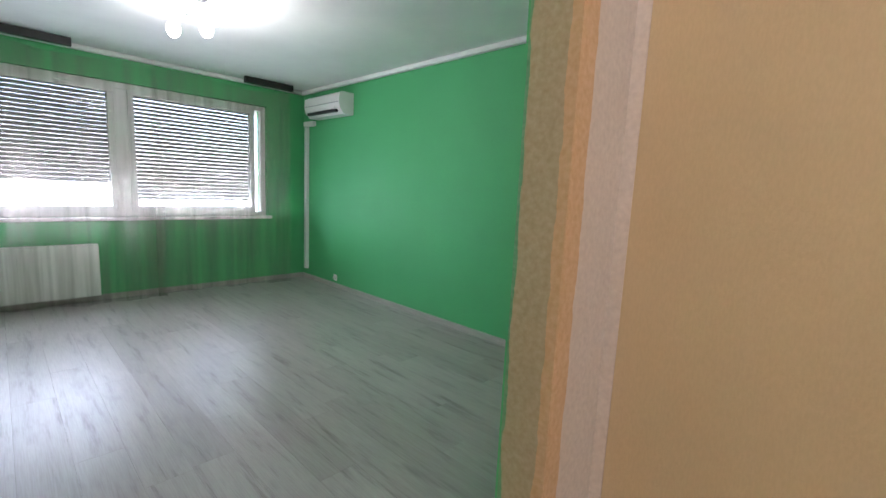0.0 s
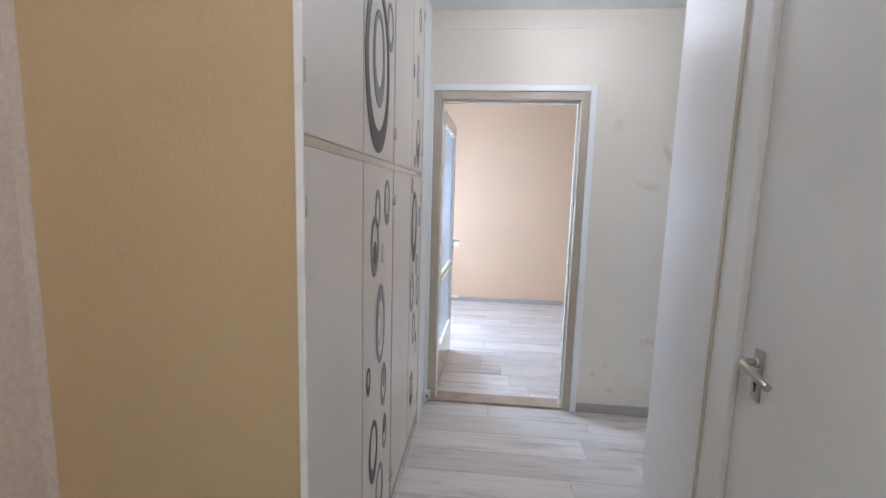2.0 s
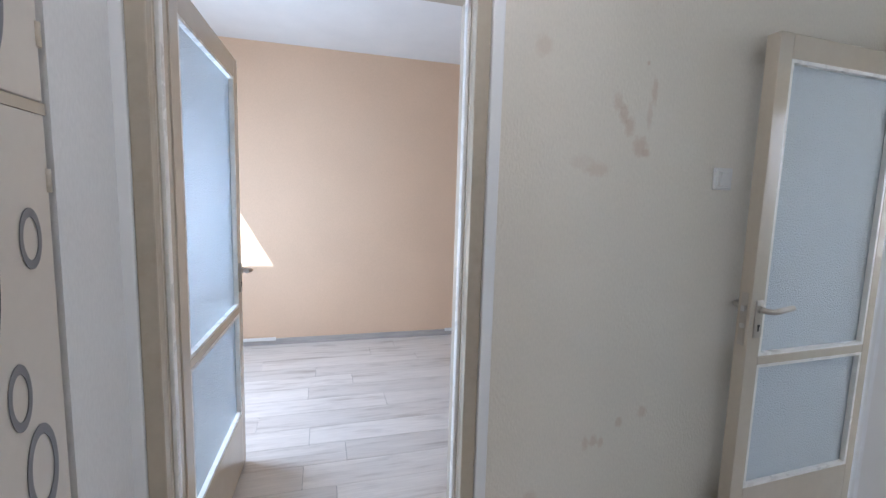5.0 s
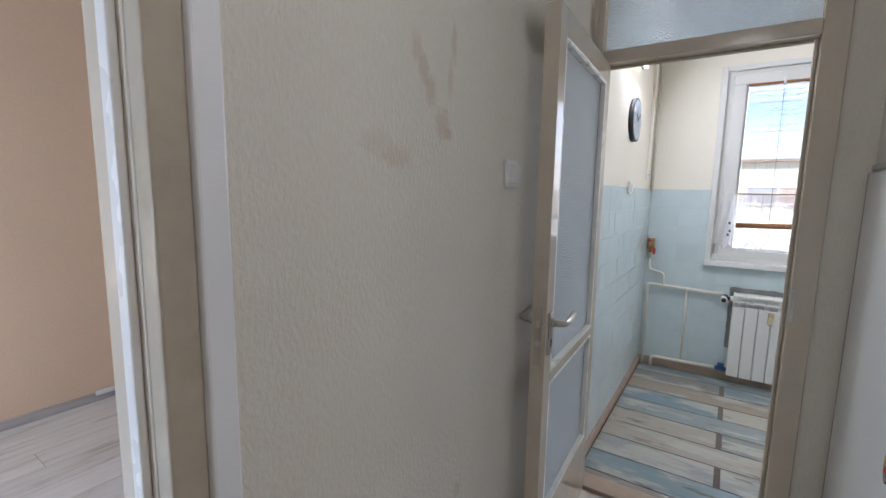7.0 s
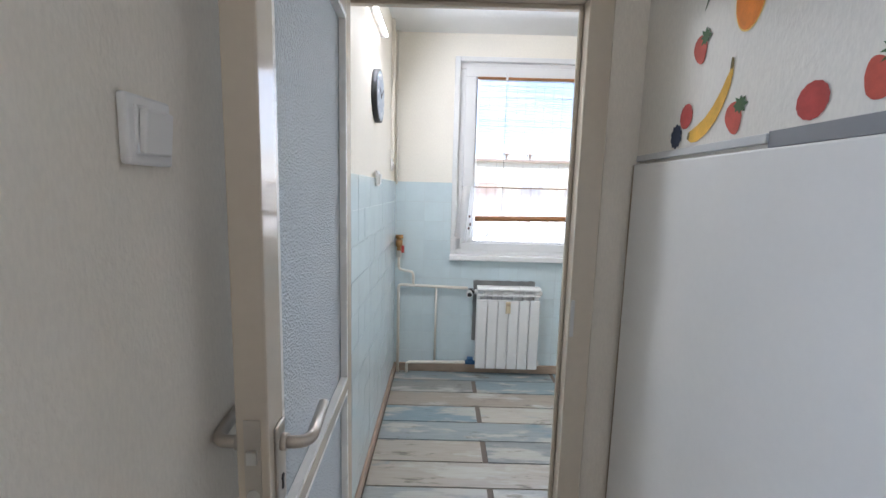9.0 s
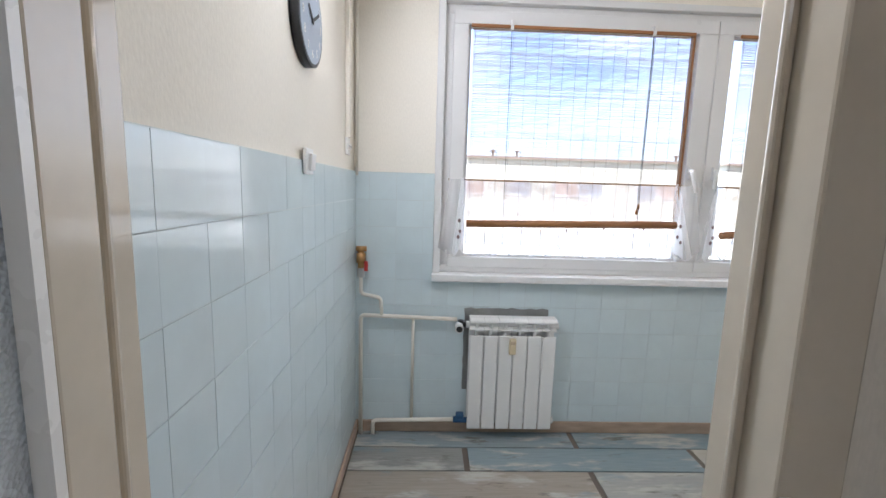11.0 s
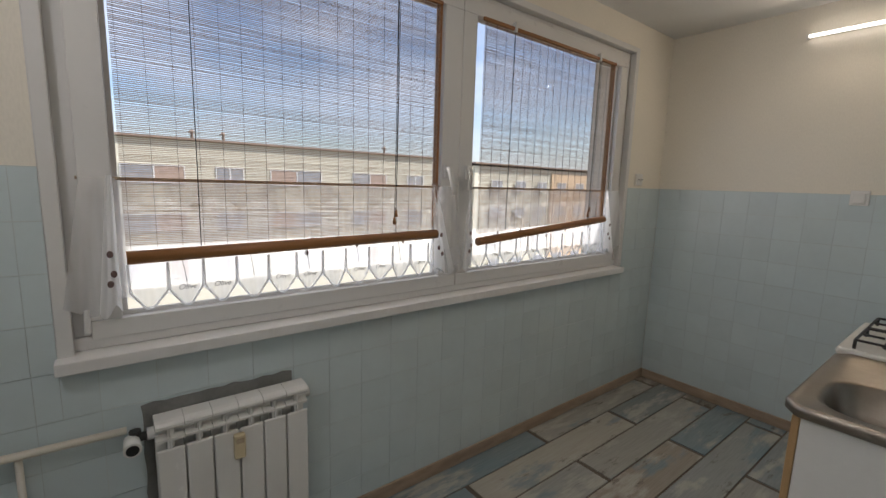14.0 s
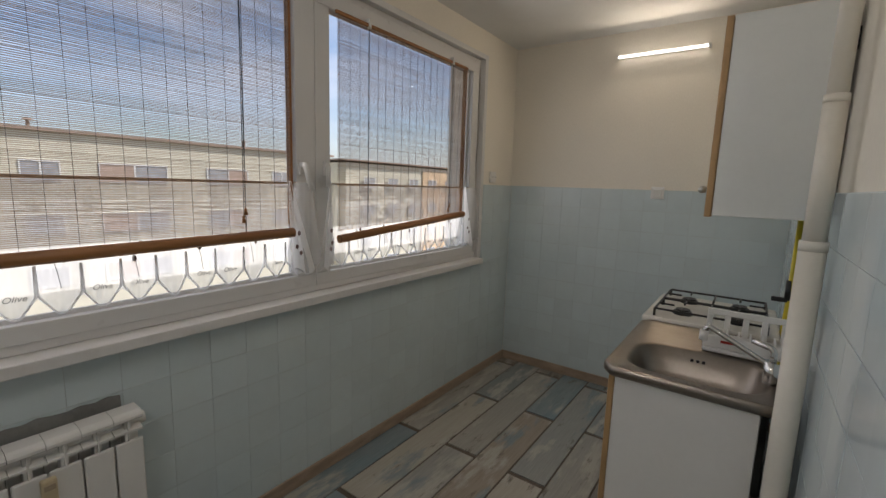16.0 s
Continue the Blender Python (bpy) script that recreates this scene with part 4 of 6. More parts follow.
def cafe_curtain(y0, y1, seed, label):
    x = 4.722
    cu = thing("cafe_curtain", label, "curtain", "cafe curtains", at=(x, (y0 + y1) / 2, 1.5))
    o = Vector(cu.location)
    rnd = random.Random(seed)
    ph = [rnd.uniform(0, 6.28) for _ in range(4)]

    def fold(y, k):
        return (0.010 * math.sin(y * 46 + ph[0]) + 0.006 * math.sin(y * 97 + ph[1])) * (0.25 + 0.75 * k)

    bm = B()
    nu, nv = 220, 12
    grid = []
    top, base, scal = 1.465, 1.095, 0.105
    for i in range(nu + 1):
        y = y0 + (y1 - y0) * i / nu
        s = abs(((y - y0) / scal) % 1.0 - 0.5) * 2
        bot = base + 0.005 - 0.05 * min(1.0, 1.12 * (1 - s))
        col = []
        for j in range(nv + 1):
            k = j / nv
            z = top + (bot - top) * k
            e = min(i, nu - i) / nu
            flare = 0.06 * k * (1 if i > nu / 2 else -1) * max(0.0, 1 - e * 12)
            out = -0.045 * max(0.0, 1 - e * 16)
            col.append(bm.verts.new((x + fold(y, k) + out - o.x, y + flare * (1 if y1 > y0 else -1) - o.y, z - o.z)))
        grid.append(col)
    for A, C in zip(grid, grid[1:]):
        for j in range(nv):
            bm.faces.new((A[j], C[j], C[j + 1], A[j + 1])).smooth = True
    me = finish("voile", bm, "sheer")
    v = new("voile", me)
    v.parent = cu
    tagged(v, "thin white voile with a scalloped hem")
    bm = B()
    cyl(bm, (0, y0 - 0.01 - o.y, 1.463 - o.z), (0, y1 + 0.01 - o.y, 1.463 - o.z), 0.005, seg=8)
    part("curtain_rod", bm, "worn_edge", cu, "thin brown curtain rod", True)
    # gathered flaps at both ends, hanging clear of the blind
    for e, s, w0, w1 in ((y0 + 0.105, -1, 0.02, 0.105), (y1 - (0.075 if y1 > -1 else 0.03), 1, 0.015, 0.04)):
        bm = B()
        rows = []
        for j in range(13):
            k = j / 12
            wide = w0 + w1 * k
            rows.append([bm.verts.new((4.7035 - 0.018 * k + 0.007 * math.sin(i * 1.7 + ph[2]) * (0.3 + k) - o.x, e + s * wide * i / 8 - o.y, 1.472 - (0.41 - 0.02 * math.sin(i * 0.8)) * k - o.z)) for i in range(9)])
        for A, C in zip(rows, rows[1:]):
            for i in range(8):
                bm.faces.new((A[i], A[i + 1], C[i + 1], C[i])).smooth = True
        fl = part("end_flap", bm, "sheer_dense", cu, "gathered white voile flap")
        for q, zz in ((0.5, 1.24), (0.35, 1.18), (0.6, 1.15)):
            bm = B()
            ball(bm, (4.681 - o.x, e + s * (w0 + w1 * 0.6) * q - o.y, zz - o.z), 0.009, 0.2, 0.9, 1.2, 10)
            part("olive_print", bm, "print", fl, "dark printed olive", True)
    # hem lines and printed olives
    scal = 0.105
    nsc = int(abs(y1 - y0) / scal)
    for k in range(nsc):
        yc = y0 + (k + 0.5) * scal
        xf = x + fold(yc, 0.9) - 0.004 - o.x
        bm = B()
        pts = [(x + fold(yc + scal * q, 1.0) - 0.003 - o.x, yc + scal * q - o.y, zz - o.z) for q, zz in ((-0.49, 1.20), (-0.47, 1.108), (-0.1, 1.050), (0.1, 1.050), (0.47, 1.108), (0.49, 1.20))]
        tube(bm, pts, 0.0034, 6)
        part("hem", bm, "sheer_dense", cu, "", True)
        if k % 2 == 0:
            bm = B()
            ball(bm, (xf - 0.003, yc + 0.01 - o.y, 1.195 + 0.02 * (k % 3) - o.z), 0.009, 0.15, 0.85, 1.2, 10)
            part("olive_print", bm, "print", cu, "dark printed olive", True)
            bm = B()
            ball(bm, (xf - 0.003, yc - 0.012 - o.y, 1.245 - 0.015 * (k % 3) - o.z), 0.008, 0.15, 0.85, 1.2, 10)
            part("olive_print", bm, "print", cu, "dark printed olive", True)
            bm = B()
            tube(bm, [(xf - 0.003, yc - o.y, 1.13 - o.z), (xf - 0.003, yc + 0.006 - o.y, 1.18 - o.z), (xf - 0.003, yc + 0.016 - o.y, 1.235 - o.z)], 0.0012, 5)
            part("twig_print", bm, "print_grey", cu, "", True)
        if k % 3 != 2:
            tx = bpy.data.curves.new("olive_word", "FONT")
            tx.body, tx.size, tx.extrude, tx.shear = "Olive", 0.025, 0.0004, 0.3
            tx.align_x = "CENTER"
            tmp = bpy.data.objects.new("word_source", tx)
            scene.collection.objects.link(tmp)
            me = bpy.data.meshes.new_from_object(tmp.evaluated_get(bpy.context.evaluated_depsgraph_get()))
            bpy.data.objects.remove(tmp)
            me.materials.append(MAT["print_grey"])
            w = new("word", me)
            w.parent = cu
            w.matrix_local = Matrix.Translation((xf - 0.006, yc - o.y, 1.105 - o.z)) @ Euler((radians(90), 0, radians(-90))).to_matrix().to_4x4()
            tagged(w, "printed grey word Olive")
    return cu


cafe_curtain(-1.875, -0.52, 1, "white voile cafe curtain with olive print, below the reed blind")
cafe_curtain(-3.30, -1.985, 2, "white voile cafe curtain with olive print and scalloped hem")

# ---- radiator and pipes ----
rad = thing("radiator", "white aluminium radiator of six sections under the window", "radiator", at=(4.645, -0.89, 0.06))
ro = Vector(rad.location)
for k in range(6):
    y0 = -1.133 + k * 0.0808
    bm = B()
    box(bm, 4.600, 4.612, y0 + 0.002, y0 + 0.0785, 0.065, 0.615, 0.005)
    box(bm, 4.612, 4.672, y0 + 0.030, y0 + 0.050, 0.075, 0.690, 0.003)
    box(bm, 4.650, 4.676, y0 + 0.001, y0 + 0.0798, 0.075, 0.690, 0.002)
    poly(bm, [(cx, y0 + 0.0008, cz) for cx, cz in ((4.676, 0.684), (4.676, 0.708), (4.668, 0.713), (4.616, 0.711), (4.602, 0.706), (4.596, 0.698), (4.597, 0.688), (4.604, 0.682))], 0.0792, (0, 1, 0))
    box(bm, 4.602, 4.655, y0 + 0.0375, y0 + 0.0425, 0.600, 0.690, 0.001)
    poly(bm, [(4.603, y0 + 0.002, 0.642), (4.603, y0 + 0.002, 0.650), (4.652, y0 + 0.002, 0.672), (4.652, y0 + 0.002, 0.664)], 0.0775, (0, 1, 0))
    bm.transform(Matrix.Translation(-ro))
    part("section", bm, "radiator", rad)
for z in (0.665, 0.10):
    bm = B()
    cyl(bm, (4.645, -1.15, z), (4.645, -0.63, z), 0.020, seg=14)
    bm.transform(Matrix.Translation(-ro))
    part("header_pipe", bm, "radiator", rad, "", True)
bm = B()
box(bm, 4.578, 4.600, -0.905, -0.868, 0.515, 0.605, 0.006)
bm.transform(Matrix.Translation(-ro))
meter = part("heat_meter", bm, "meter", rad, "yellowed plastic heat meter")
bm = B()
box(bm, 4.574, 4.578, -0.899, -0.874, 0.575, 0.592, 0.001)
bm.transform(Matrix.Translation(-ro))
part("meter_window", bm, "worn_edge", meter)
bm = B()
cyl(bm, (4.64, -0.665, 0.665), (4.64, -0.585, 0.665), 0.014)
cyl(bm, (4.64, -0.60, 0.665), (4.64, -0.60, 0.69), 0.016)
bm.transform(Matrix.Translation(-ro))
valve = part("valve_body", bm, "black", rad, "dark radiator valve", True)
bm = B()
cyl(bm, (4.64, -0.59, 0.662), (4.585, -0.59, 0.655), 0.021, 0.024)
bm.transform(Matrix.Translation(-ro))
knob = part("valve_knob", bm, "plastic", valve, "white ribbed valve knob", True)
bm = B()
cyl(bm, (4.5855, -0.59, 0.655), (4.5815, -0.59, 0.6545), 0.017)
bm.transform(Matrix.Translation(-ro))
part("valve_cap", bm, "black", valve, "black cap of the knob", True)
bm = B()
cyl(bm, (4.64, -0.66, 0.10), (4.64, -0.575, 0.10), 0.018)
box(bm, 4.615, 4.660, -0.635, -0.59, 0.115, 0.14, 0.005)
bm.transform(Matrix.Translation(-ro))
part("lower_valve", bm, "blue", rad, "blue lower shut-off valve", True)
bm = B()
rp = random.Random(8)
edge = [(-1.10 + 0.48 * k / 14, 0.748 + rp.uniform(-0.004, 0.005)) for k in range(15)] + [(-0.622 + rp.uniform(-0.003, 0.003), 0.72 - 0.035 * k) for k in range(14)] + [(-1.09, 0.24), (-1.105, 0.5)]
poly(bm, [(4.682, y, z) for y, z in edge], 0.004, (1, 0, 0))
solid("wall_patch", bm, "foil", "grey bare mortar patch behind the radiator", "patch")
bm = B()
tube(bm, [(4.655, -0.045, 0.0), (4.655, -0.045, 0.705), (4.655, -0.58, 0.69)], 0.0115)
solid("heating_pipe", bm, "pipe", "cream painted heating pipe rising beside the wall", "pipe", "pipes", smooth=True)
bm = B()
tube(bm, [(4.655, -0.115, 0.0), (4.655, -0.115, 0.082), (4.64, -0.575, 0.10)], 0.0115)
solid("heating_pipe", bm, "pipe", "cream painted return pipe near the floor", "pipe", "pipes", smooth=True)
bm = B()
tube(bm, [(4.668, -0.335, 0.695), (4.668, -0.335, 0.085)], 0.009)
solid("heating_pipe", bm, "pipe", "thin cream painted bypass pipe", "pipe", "pipes", smooth=True)
bm = B()
tube(bm, [(4.655, -0.045, 0.93), (4.655, -0.045, 0.825), (4.655, -0.155, 0.805), (4.655, -0.16, 0.705)], 0.0105)
solid("gas_pipe", bm, "pipe", "cream painted gas pipe with bends", "pipe", "pipes", smooth=True)
gv = thing("gas_valve", "old brass valve with a red lever on the corner pipe", "valve", at=(4.655, -0.045, 1.0))
go = Vector(gv.location)
bm = B()
cyl(bm, (4.655, -0.045, 0.925), (4.655, -0.045, 1.06), 0.017)
cyl(bm, (4.655, -0.045, 1.00), (4.655, -0.045, 1.05), 0.026, seg=8)
cyl(bm, (4.655, -0.075, 1.075), (4.655, -0.02, 1.075), 0.015)
cyl(bm, (4.655, -0.045, 1.06), (4.655, -0.045, 1.085), 0.020, seg=6)
bm.transform(Matrix.Translation(-go))
part("body", bm, "brass", gv, "", True)
bm = B()
box(bm, 4.635, 4.645, -0.085, -0.065, 0.955, 1.01, 0.003)
bm.transform(Matrix.Translation(-go))
part("lever", bm, "red", gv, "small red lever")
bm = B()
cyl(bm, (4.655, -0.045, 0.92), (4.655, -0.045, 0.97), 0.021, seg=6)
bm.transform(Matrix.Translation(-go))
part("union_nut", bm, "metal", gv)


# ---- switches, sockets ----
def switch(name, label, m, w=0.082, rockers=1, socket=False):
    """Plate in the local xz plane facing -y, at the pose m."""
    s = thing(name, label, "socket" if socket else "switch")
    bm = B()
    box(bm, -w / 2, w / 2, -0.012, 0, -0.041, 0.041, 0.004)
    plate = part("plate", bm, "plastic", s)
    if socket:
        for dx in (-0.022, 0.022):
            bm = B()
            cyl(bm, (dx, -0.018, 0), (dx, -0.010, 0), 0.017, seg=18)
            f = part("outlet", bm, "plastic", s, "", True)
            for hx in (-0.006, 0.006):
                bm = B()
                cyl(bm, (dx + hx, -0.0195, 0), (dx + hx, -0.018, 0), 0.003, seg=8)
                part("pin_hole", bm, "black", f)
    else:
        bm = B()
        box(bm, -0.029, 0.029, -0.0145, -0.011, -0.029, 0.029, 0.002)
        f = part("rocker_frame", bm, "plastic", s)
        bm = B()
        box(bm, -0.0255, 0.0255, -0.024, -0.014, -0.0265, 0.0265, 0.003)
        bm.transform(Matrix.Rotation(radians(5), 4, "X"))
        part("rocker", bm, "plastic", f)
    s.matrix_world = m
    return s


switch("light_switch", "white square rocker switch on the stained hall wall", pose(1.945, -0.001, 1.497))
switch("light_switch", "white rocker switch at the top of the blue tiles", pose(3.742, -0.013, 1.486))
switch("light_switch", "white rocker switch on the cream kitchen wall", pose(3.578, KY0 + 0.013, 1.47, 0, 0, 180))
switch("wall_socket", "white double socket in the kitchen corner", pose(4.48, -0.001, 1.60), 0.07, socket=True)
switch("wall_socket", "white double socket beside the window", pose(KX1 - 0.001, -3.575, 1.55, 0, 0, -90), 0.085, socket=True)
switch("wall_socket", "white socket low on the green wall", pose(-5.04, GY - 0.001, 0.13), 0.07, socket=True)
bm = B()
box(bm, 4.455, 4.505, -0.022, -0.001, 1.64, KCEIL - 0.001, 0.004)
solid("cable_trunking", bm, "cream", "cream painted cable trunking up the wall", "trunking", "trunkings")
bm = B()
cyl(bm, (4.680, -0.018, 1.47), (4.680, -0.018, KCEIL - 0.001), 0.008)
solid("riser_pipe", bm, "pipe", "thin cream painted pipe in the corner", "pipe", "pipes", smooth=True)

# wall clock
ck = thing("wall_clock", "round blue-grey wall clock with white numerals and a dark rim", "clock", at=(3.763, -0.001, 1.915))
bm = B()
cyl(bm, (0, -0.028, 0), (0, 0, 0), 0.135, seg=48)
part("case", bm, "black", ck, "", True)
bm = B()
cyl(bm, (0, -0.030, 0), (0, -0.027, 0), 0.124, seg=48)
dial = part("dial", bm, "clock", ck, "blue-grey dial", True)
for k in range(12):
    a = radians(30 * (k + 1))
    tx = bpy.data.curves.new("numeral", "FONT")
    tx.body, tx.size, tx.extrude, tx.align_x, tx.align_y = str(k + 1), 0.036, 0.0005, "CENTER", "CENTER"
    tmp = bpy.data.objects.new("numeral_source", tx)
    scene.collection.objects.link(tmp)
    me = bpy.data.meshes.new_from_object(tmp.evaluated_get(bpy.context.evaluated_depsgraph_get()))
    bpy.data.objects.remove(tmp)
    me.materials.append(MAT["plastic"])
    nu = new("numeral", me)
    nu.parent = dial
    nu.matrix_local = Matrix.Translation((0.098 * math.sin(a), -0.031, 0.098 * math.cos(a))) @ Euler((radians(90), 0, 0)).to_matrix().to_4x4()
for nm, ln, a, w in (("hour_hand", 0.055, -55, 0.006), ("minute_hand", 0.085, 60, 0.004)):
    bm = B()
    box(bm, -w, w, -0.034, -0.032, -0.01, ln)
    bm.transform(Matrix.Rotation(radians(a), 4, "Y"))
    part(nm, bm, "black", ck)


def tube_lamp(name, label, x0, x1, y, z, side, on):
    """Short linear lamp on a wall along x; side +1: stands off towards +y."""
    t = thing(name, label, "lamp", at=((x0 + x1) / 2, y, z))
    h = (x1 - x0) / 2
    bm = B()
    box(bm, -h, h, 0, side * 0.020, -0.006, 0.012, 0.003)
    part("housing", bm, "plastic", t)
    bm = B()
    cyl(bm, (-h + 0.012, side * 0.032, 0.0), (h - 0.012, side * 0.032, 0.0), 0.0095)
    part("tube", bm, "tube" if on else "tube_off", t, "glowing tube" if on else "white tube", True)
    for k in (-h, h - 0.012):
        bm = B()
        box(bm, k, k + 0.012, 0, side * 0.044, -0.012, 0.013, 0.003)
        part("end_cap", bm, "plastic", t)
    return t


tube_lamp("tube_lamp", "lit slim tube lamp high on the cream wall", 3.36, 3.92, KY0 + 0.001, 2.39, 1, True)
tube_lamp("tube_lamp", "lit slim white tube lamp high on the wall beside the door", 3.45, 3.95, -0.001, 2.28, -1, True)
kl = bpy.data.lights.new("tube_light", "AREA")
kl.shape, kl.size, kl.size_y, kl.energy, kl.color = "RECTANGLE", 0.5, 0.02, 2.4, (1.0, 0.85, 0.64)
klo = new("tube_light", kl)
klo.matrix_world = look((3.64, KY0 + 0.055, 2.385), (3.64, KY0 + 1.2, 1.9))
area("tube_light", look((3.70, -0.055, 2.275), (3.70, -1.2, 1.7)), 0.5, 0.02, 4.0, (1.0, 0.97, 0.93))

# ---- sink unit ----
SX0, SX1, SY0, SY1, SZ = 2.875, 3.415, -2.87, -2.15, 0.86
su = thing("sink_cabinet", "white sink cabinet with a raw wood front edge", "cabinet", at=((SX0 + SX1) / 2, (SY0 + SY1) / 2, 0))
so = Vector(su.location)


def spart(name, b, material, bevel=0.003, label="", parent=None, off=None):
    bm = B()
    box(bm, *b, bevel)
    bm.transform(Matrix.Translation(-(so if off is None else off)))
    return part(name, bm, material, parent or su, label)


spart("side_panel", (SX0 + 0.07, SX1 - 0.045, SY1 - 0.045, SY1 - 0.027, 0.0, SZ - 0.036), "white_lam", label="white laminate side panel")
spart("side_panel", (SX0 + 0.07, SX1 - 0.045, SY0 + 0.01, SY0 + 0.028, 0.0, SZ - 0.036), "white_lam")
spart("plinth", (SX1 - 0.10, SX1 - 0.085, SY0 + 0.028, SY1 - 0.045, 0.0, 0.09), "white_lam")
for y0, y1 in ((SY0 + 0.012, (SY0 + SY1) / 2 - 0.002), ((SY0 + SY1) / 2 + 0.002, SY1 - 0.025)):
    d = spart("cabinet_door", (SX1 - 0.044, SX1 - 0.024, y0, y1, 0.095, SZ - 0.04), "cab_wood", label="wood-edged cabinet door")
    spart("knob", (SX1 - 0.024, SX1 - 0.004, (y0 + y1) / 2 - 0.012, (y0 + y1) / 2 + 0.012, 0.62, 0.645), "metal", 0.006, parent=d)
spart("bottom_board", (SX0 + 0.08, SX1 - 0.05, SY0 + 0.03, SY1 - 0.047, 0.09, 0.106), "white_lam")
# pressed steel top with one bowl
st = thing("steel_sink", "stainless steel sink top with one oval bowl", "sink", at=((SX0 + SX1) / 2, (SY0 + SY1) / 2, SZ))
bx, by, bw, bh = 3.145, SY1 - 0.235, 0.205, 0.155
bm = B()
N = 48


def rrect(cx, cy, hx, hy, r, z, n=N):
    out = []
    for k in range(n):
        a = 2 * math.pi * (k + 0.5) / n
        c, s = math.cos(a), math.sin(a)
        e = 2.0 / r
        out.append((cx + hx * math.copysign(abs(c) ** e, c), cy + hy * math.copysign(abs(s) ** e, s), z))
    return out


def square_ring(z, inset):
    out = []
    for k in range(N):
        a = 2 * math.pi * (k + 0.5) / N
        c, s = math.cos(a), math.sin(a)
        m = max(abs(c), abs(s))
        out.append(((SX0 + SX1) / 2 + (c / m) * ((SX1 - SX0) / 2 - inset), (SY0 + SY1) / 2 + (s / m) * ((SY1 - SY0) / 2 - inset), z))
    return out


loops = [square_ring(SZ - 0.035, 0.010), square_ring(SZ - 0.028, 0.0), square_ring(SZ, 0.0), square_ring(SZ + 0.004, 0.008), square_ring(SZ - 0.004, 0.022), rrect(bx, by, bw + 0.02, bh + 0.02, 4, SZ - 0.004), rrect(bx, by, bw, bh, 4, SZ - 0.012), rrect(bx, by, bw - 0.012, bh - 0.012, 4, SZ - 0.10), rrect(bx, by, bw - 0.05, bh - 0.05, 3.5, SZ - 0.142), rrect(bx, by, 0.03, 0.03, 2, SZ - 0.150)]
vs = [[bm.verts.new(Vector(p) - Vector(st.location)) for p in lp] for lp in loops]
for A, C in zip(vs, vs[1:]):
    for k in range(N):
        bm.faces.new((A[k], A[(k + 1) % N], C[(k + 1) % N], C[k])).smooth = True
bm.faces.new(vs[-1])
part("basin_top", bm, "steel_sink", st)
bm = B()
cyl(bm, (bx, by, SZ - 0.151), (bx, by, SZ - 0.146), 0.028, seg=20)
bm.transform(Matrix.Translation(-Vector(st.location)))
part("drain", bm, "chrome", st, "", True)
for k in (-0.02, 0.0, 0.02):
    bm = B()
    cyl(bm, (bx + k, by - bh + 0.004, SZ - 0.04), (bx + k, by - bh + 0.012, SZ - 0.04), 0.006, seg=10)
    bm.transform(Matrix.Translation(-Vector(st.location)))
    part("overflow_hole", bm, "black", st)
fa = thing("faucet", "chrome sink mixer tap with a long spout", "faucet", at=(2.925, -2.36, SZ))
fo = Vector(fa.location)
for nm, pts, r in (("body", [(0, 0, 0), (0, 0, 0.075)], 0.023), ("spout", [(0, 0, 0.06), (0.03, -0.008, 0.07), (0.195, -0.045, 0.145), (0.205, -0.047, 0.115)], 0.009), ("lever", [(0, 0, 0.075), (0.0, -0.005, 0.115), (0.06, -0.03, 0.125)], 0.010)):
    bm = B()
    tube(bm, pts, r, 14)
    part(nm, bm, "chrome", fa, "", True)
bm = B()
cyl(bm, (0.205, -0.047, 0.09), (0.205, -0.047, 0.125), 0.014)
part("aerator", bm, "plastic", fa, "", True)
# dish rack
dr = thing("dish_rack", "white plastic dish drainer standing by the sink", "dish rack", at=(3.005, -2.68, SZ))
bm = B()
box(bm, -0.135, 0.135, -0.12, 0.12, 0.0, 0.02, 0.008)
part("tray", bm, "plastic", dr)
for nm, b in (("front_wall", (-0.135, 0.135, 0.108, 0.12, 0.02, 0.07)), ("side_wall", (-0.135, -0.123, -0.108, 0.108, 0.02, 0.06)), ("side_wall", (0.123, 0.135, -0.108, 0.108, 0.02, 0.06)), ("back_bar", (-0.14, 0.14, -0.122, -0.104, 0.10, 0.125))):
    bm = B()
    box(bm, *b, 0.005)
    part(nm, bm, "plastic", dr)
for k in range(5):
    x = -0.13 + k * 0.065
    bm = B()
    box(bm, x - 0.011, x + 0.011, -0.120, -0.106, 0.02, 0.10, 0.004)
    part("back_post", bm, "plastic", dr)
for k in range(6):
    x = -0.10 + k * 0.04
    bm = B()
    box(bm, x - 0.003, x + 0.003, -0.10, 0.10, 0.02, 0.045, 0.001)
    part("plate_rib", bm, "plastic", dr)
bm = B()
box(bm, 0.03, 0.075, 0.120, 0.1215, 0.045, 0.055)
part("red_mark", bm, "red", dr, "small red printed bar")

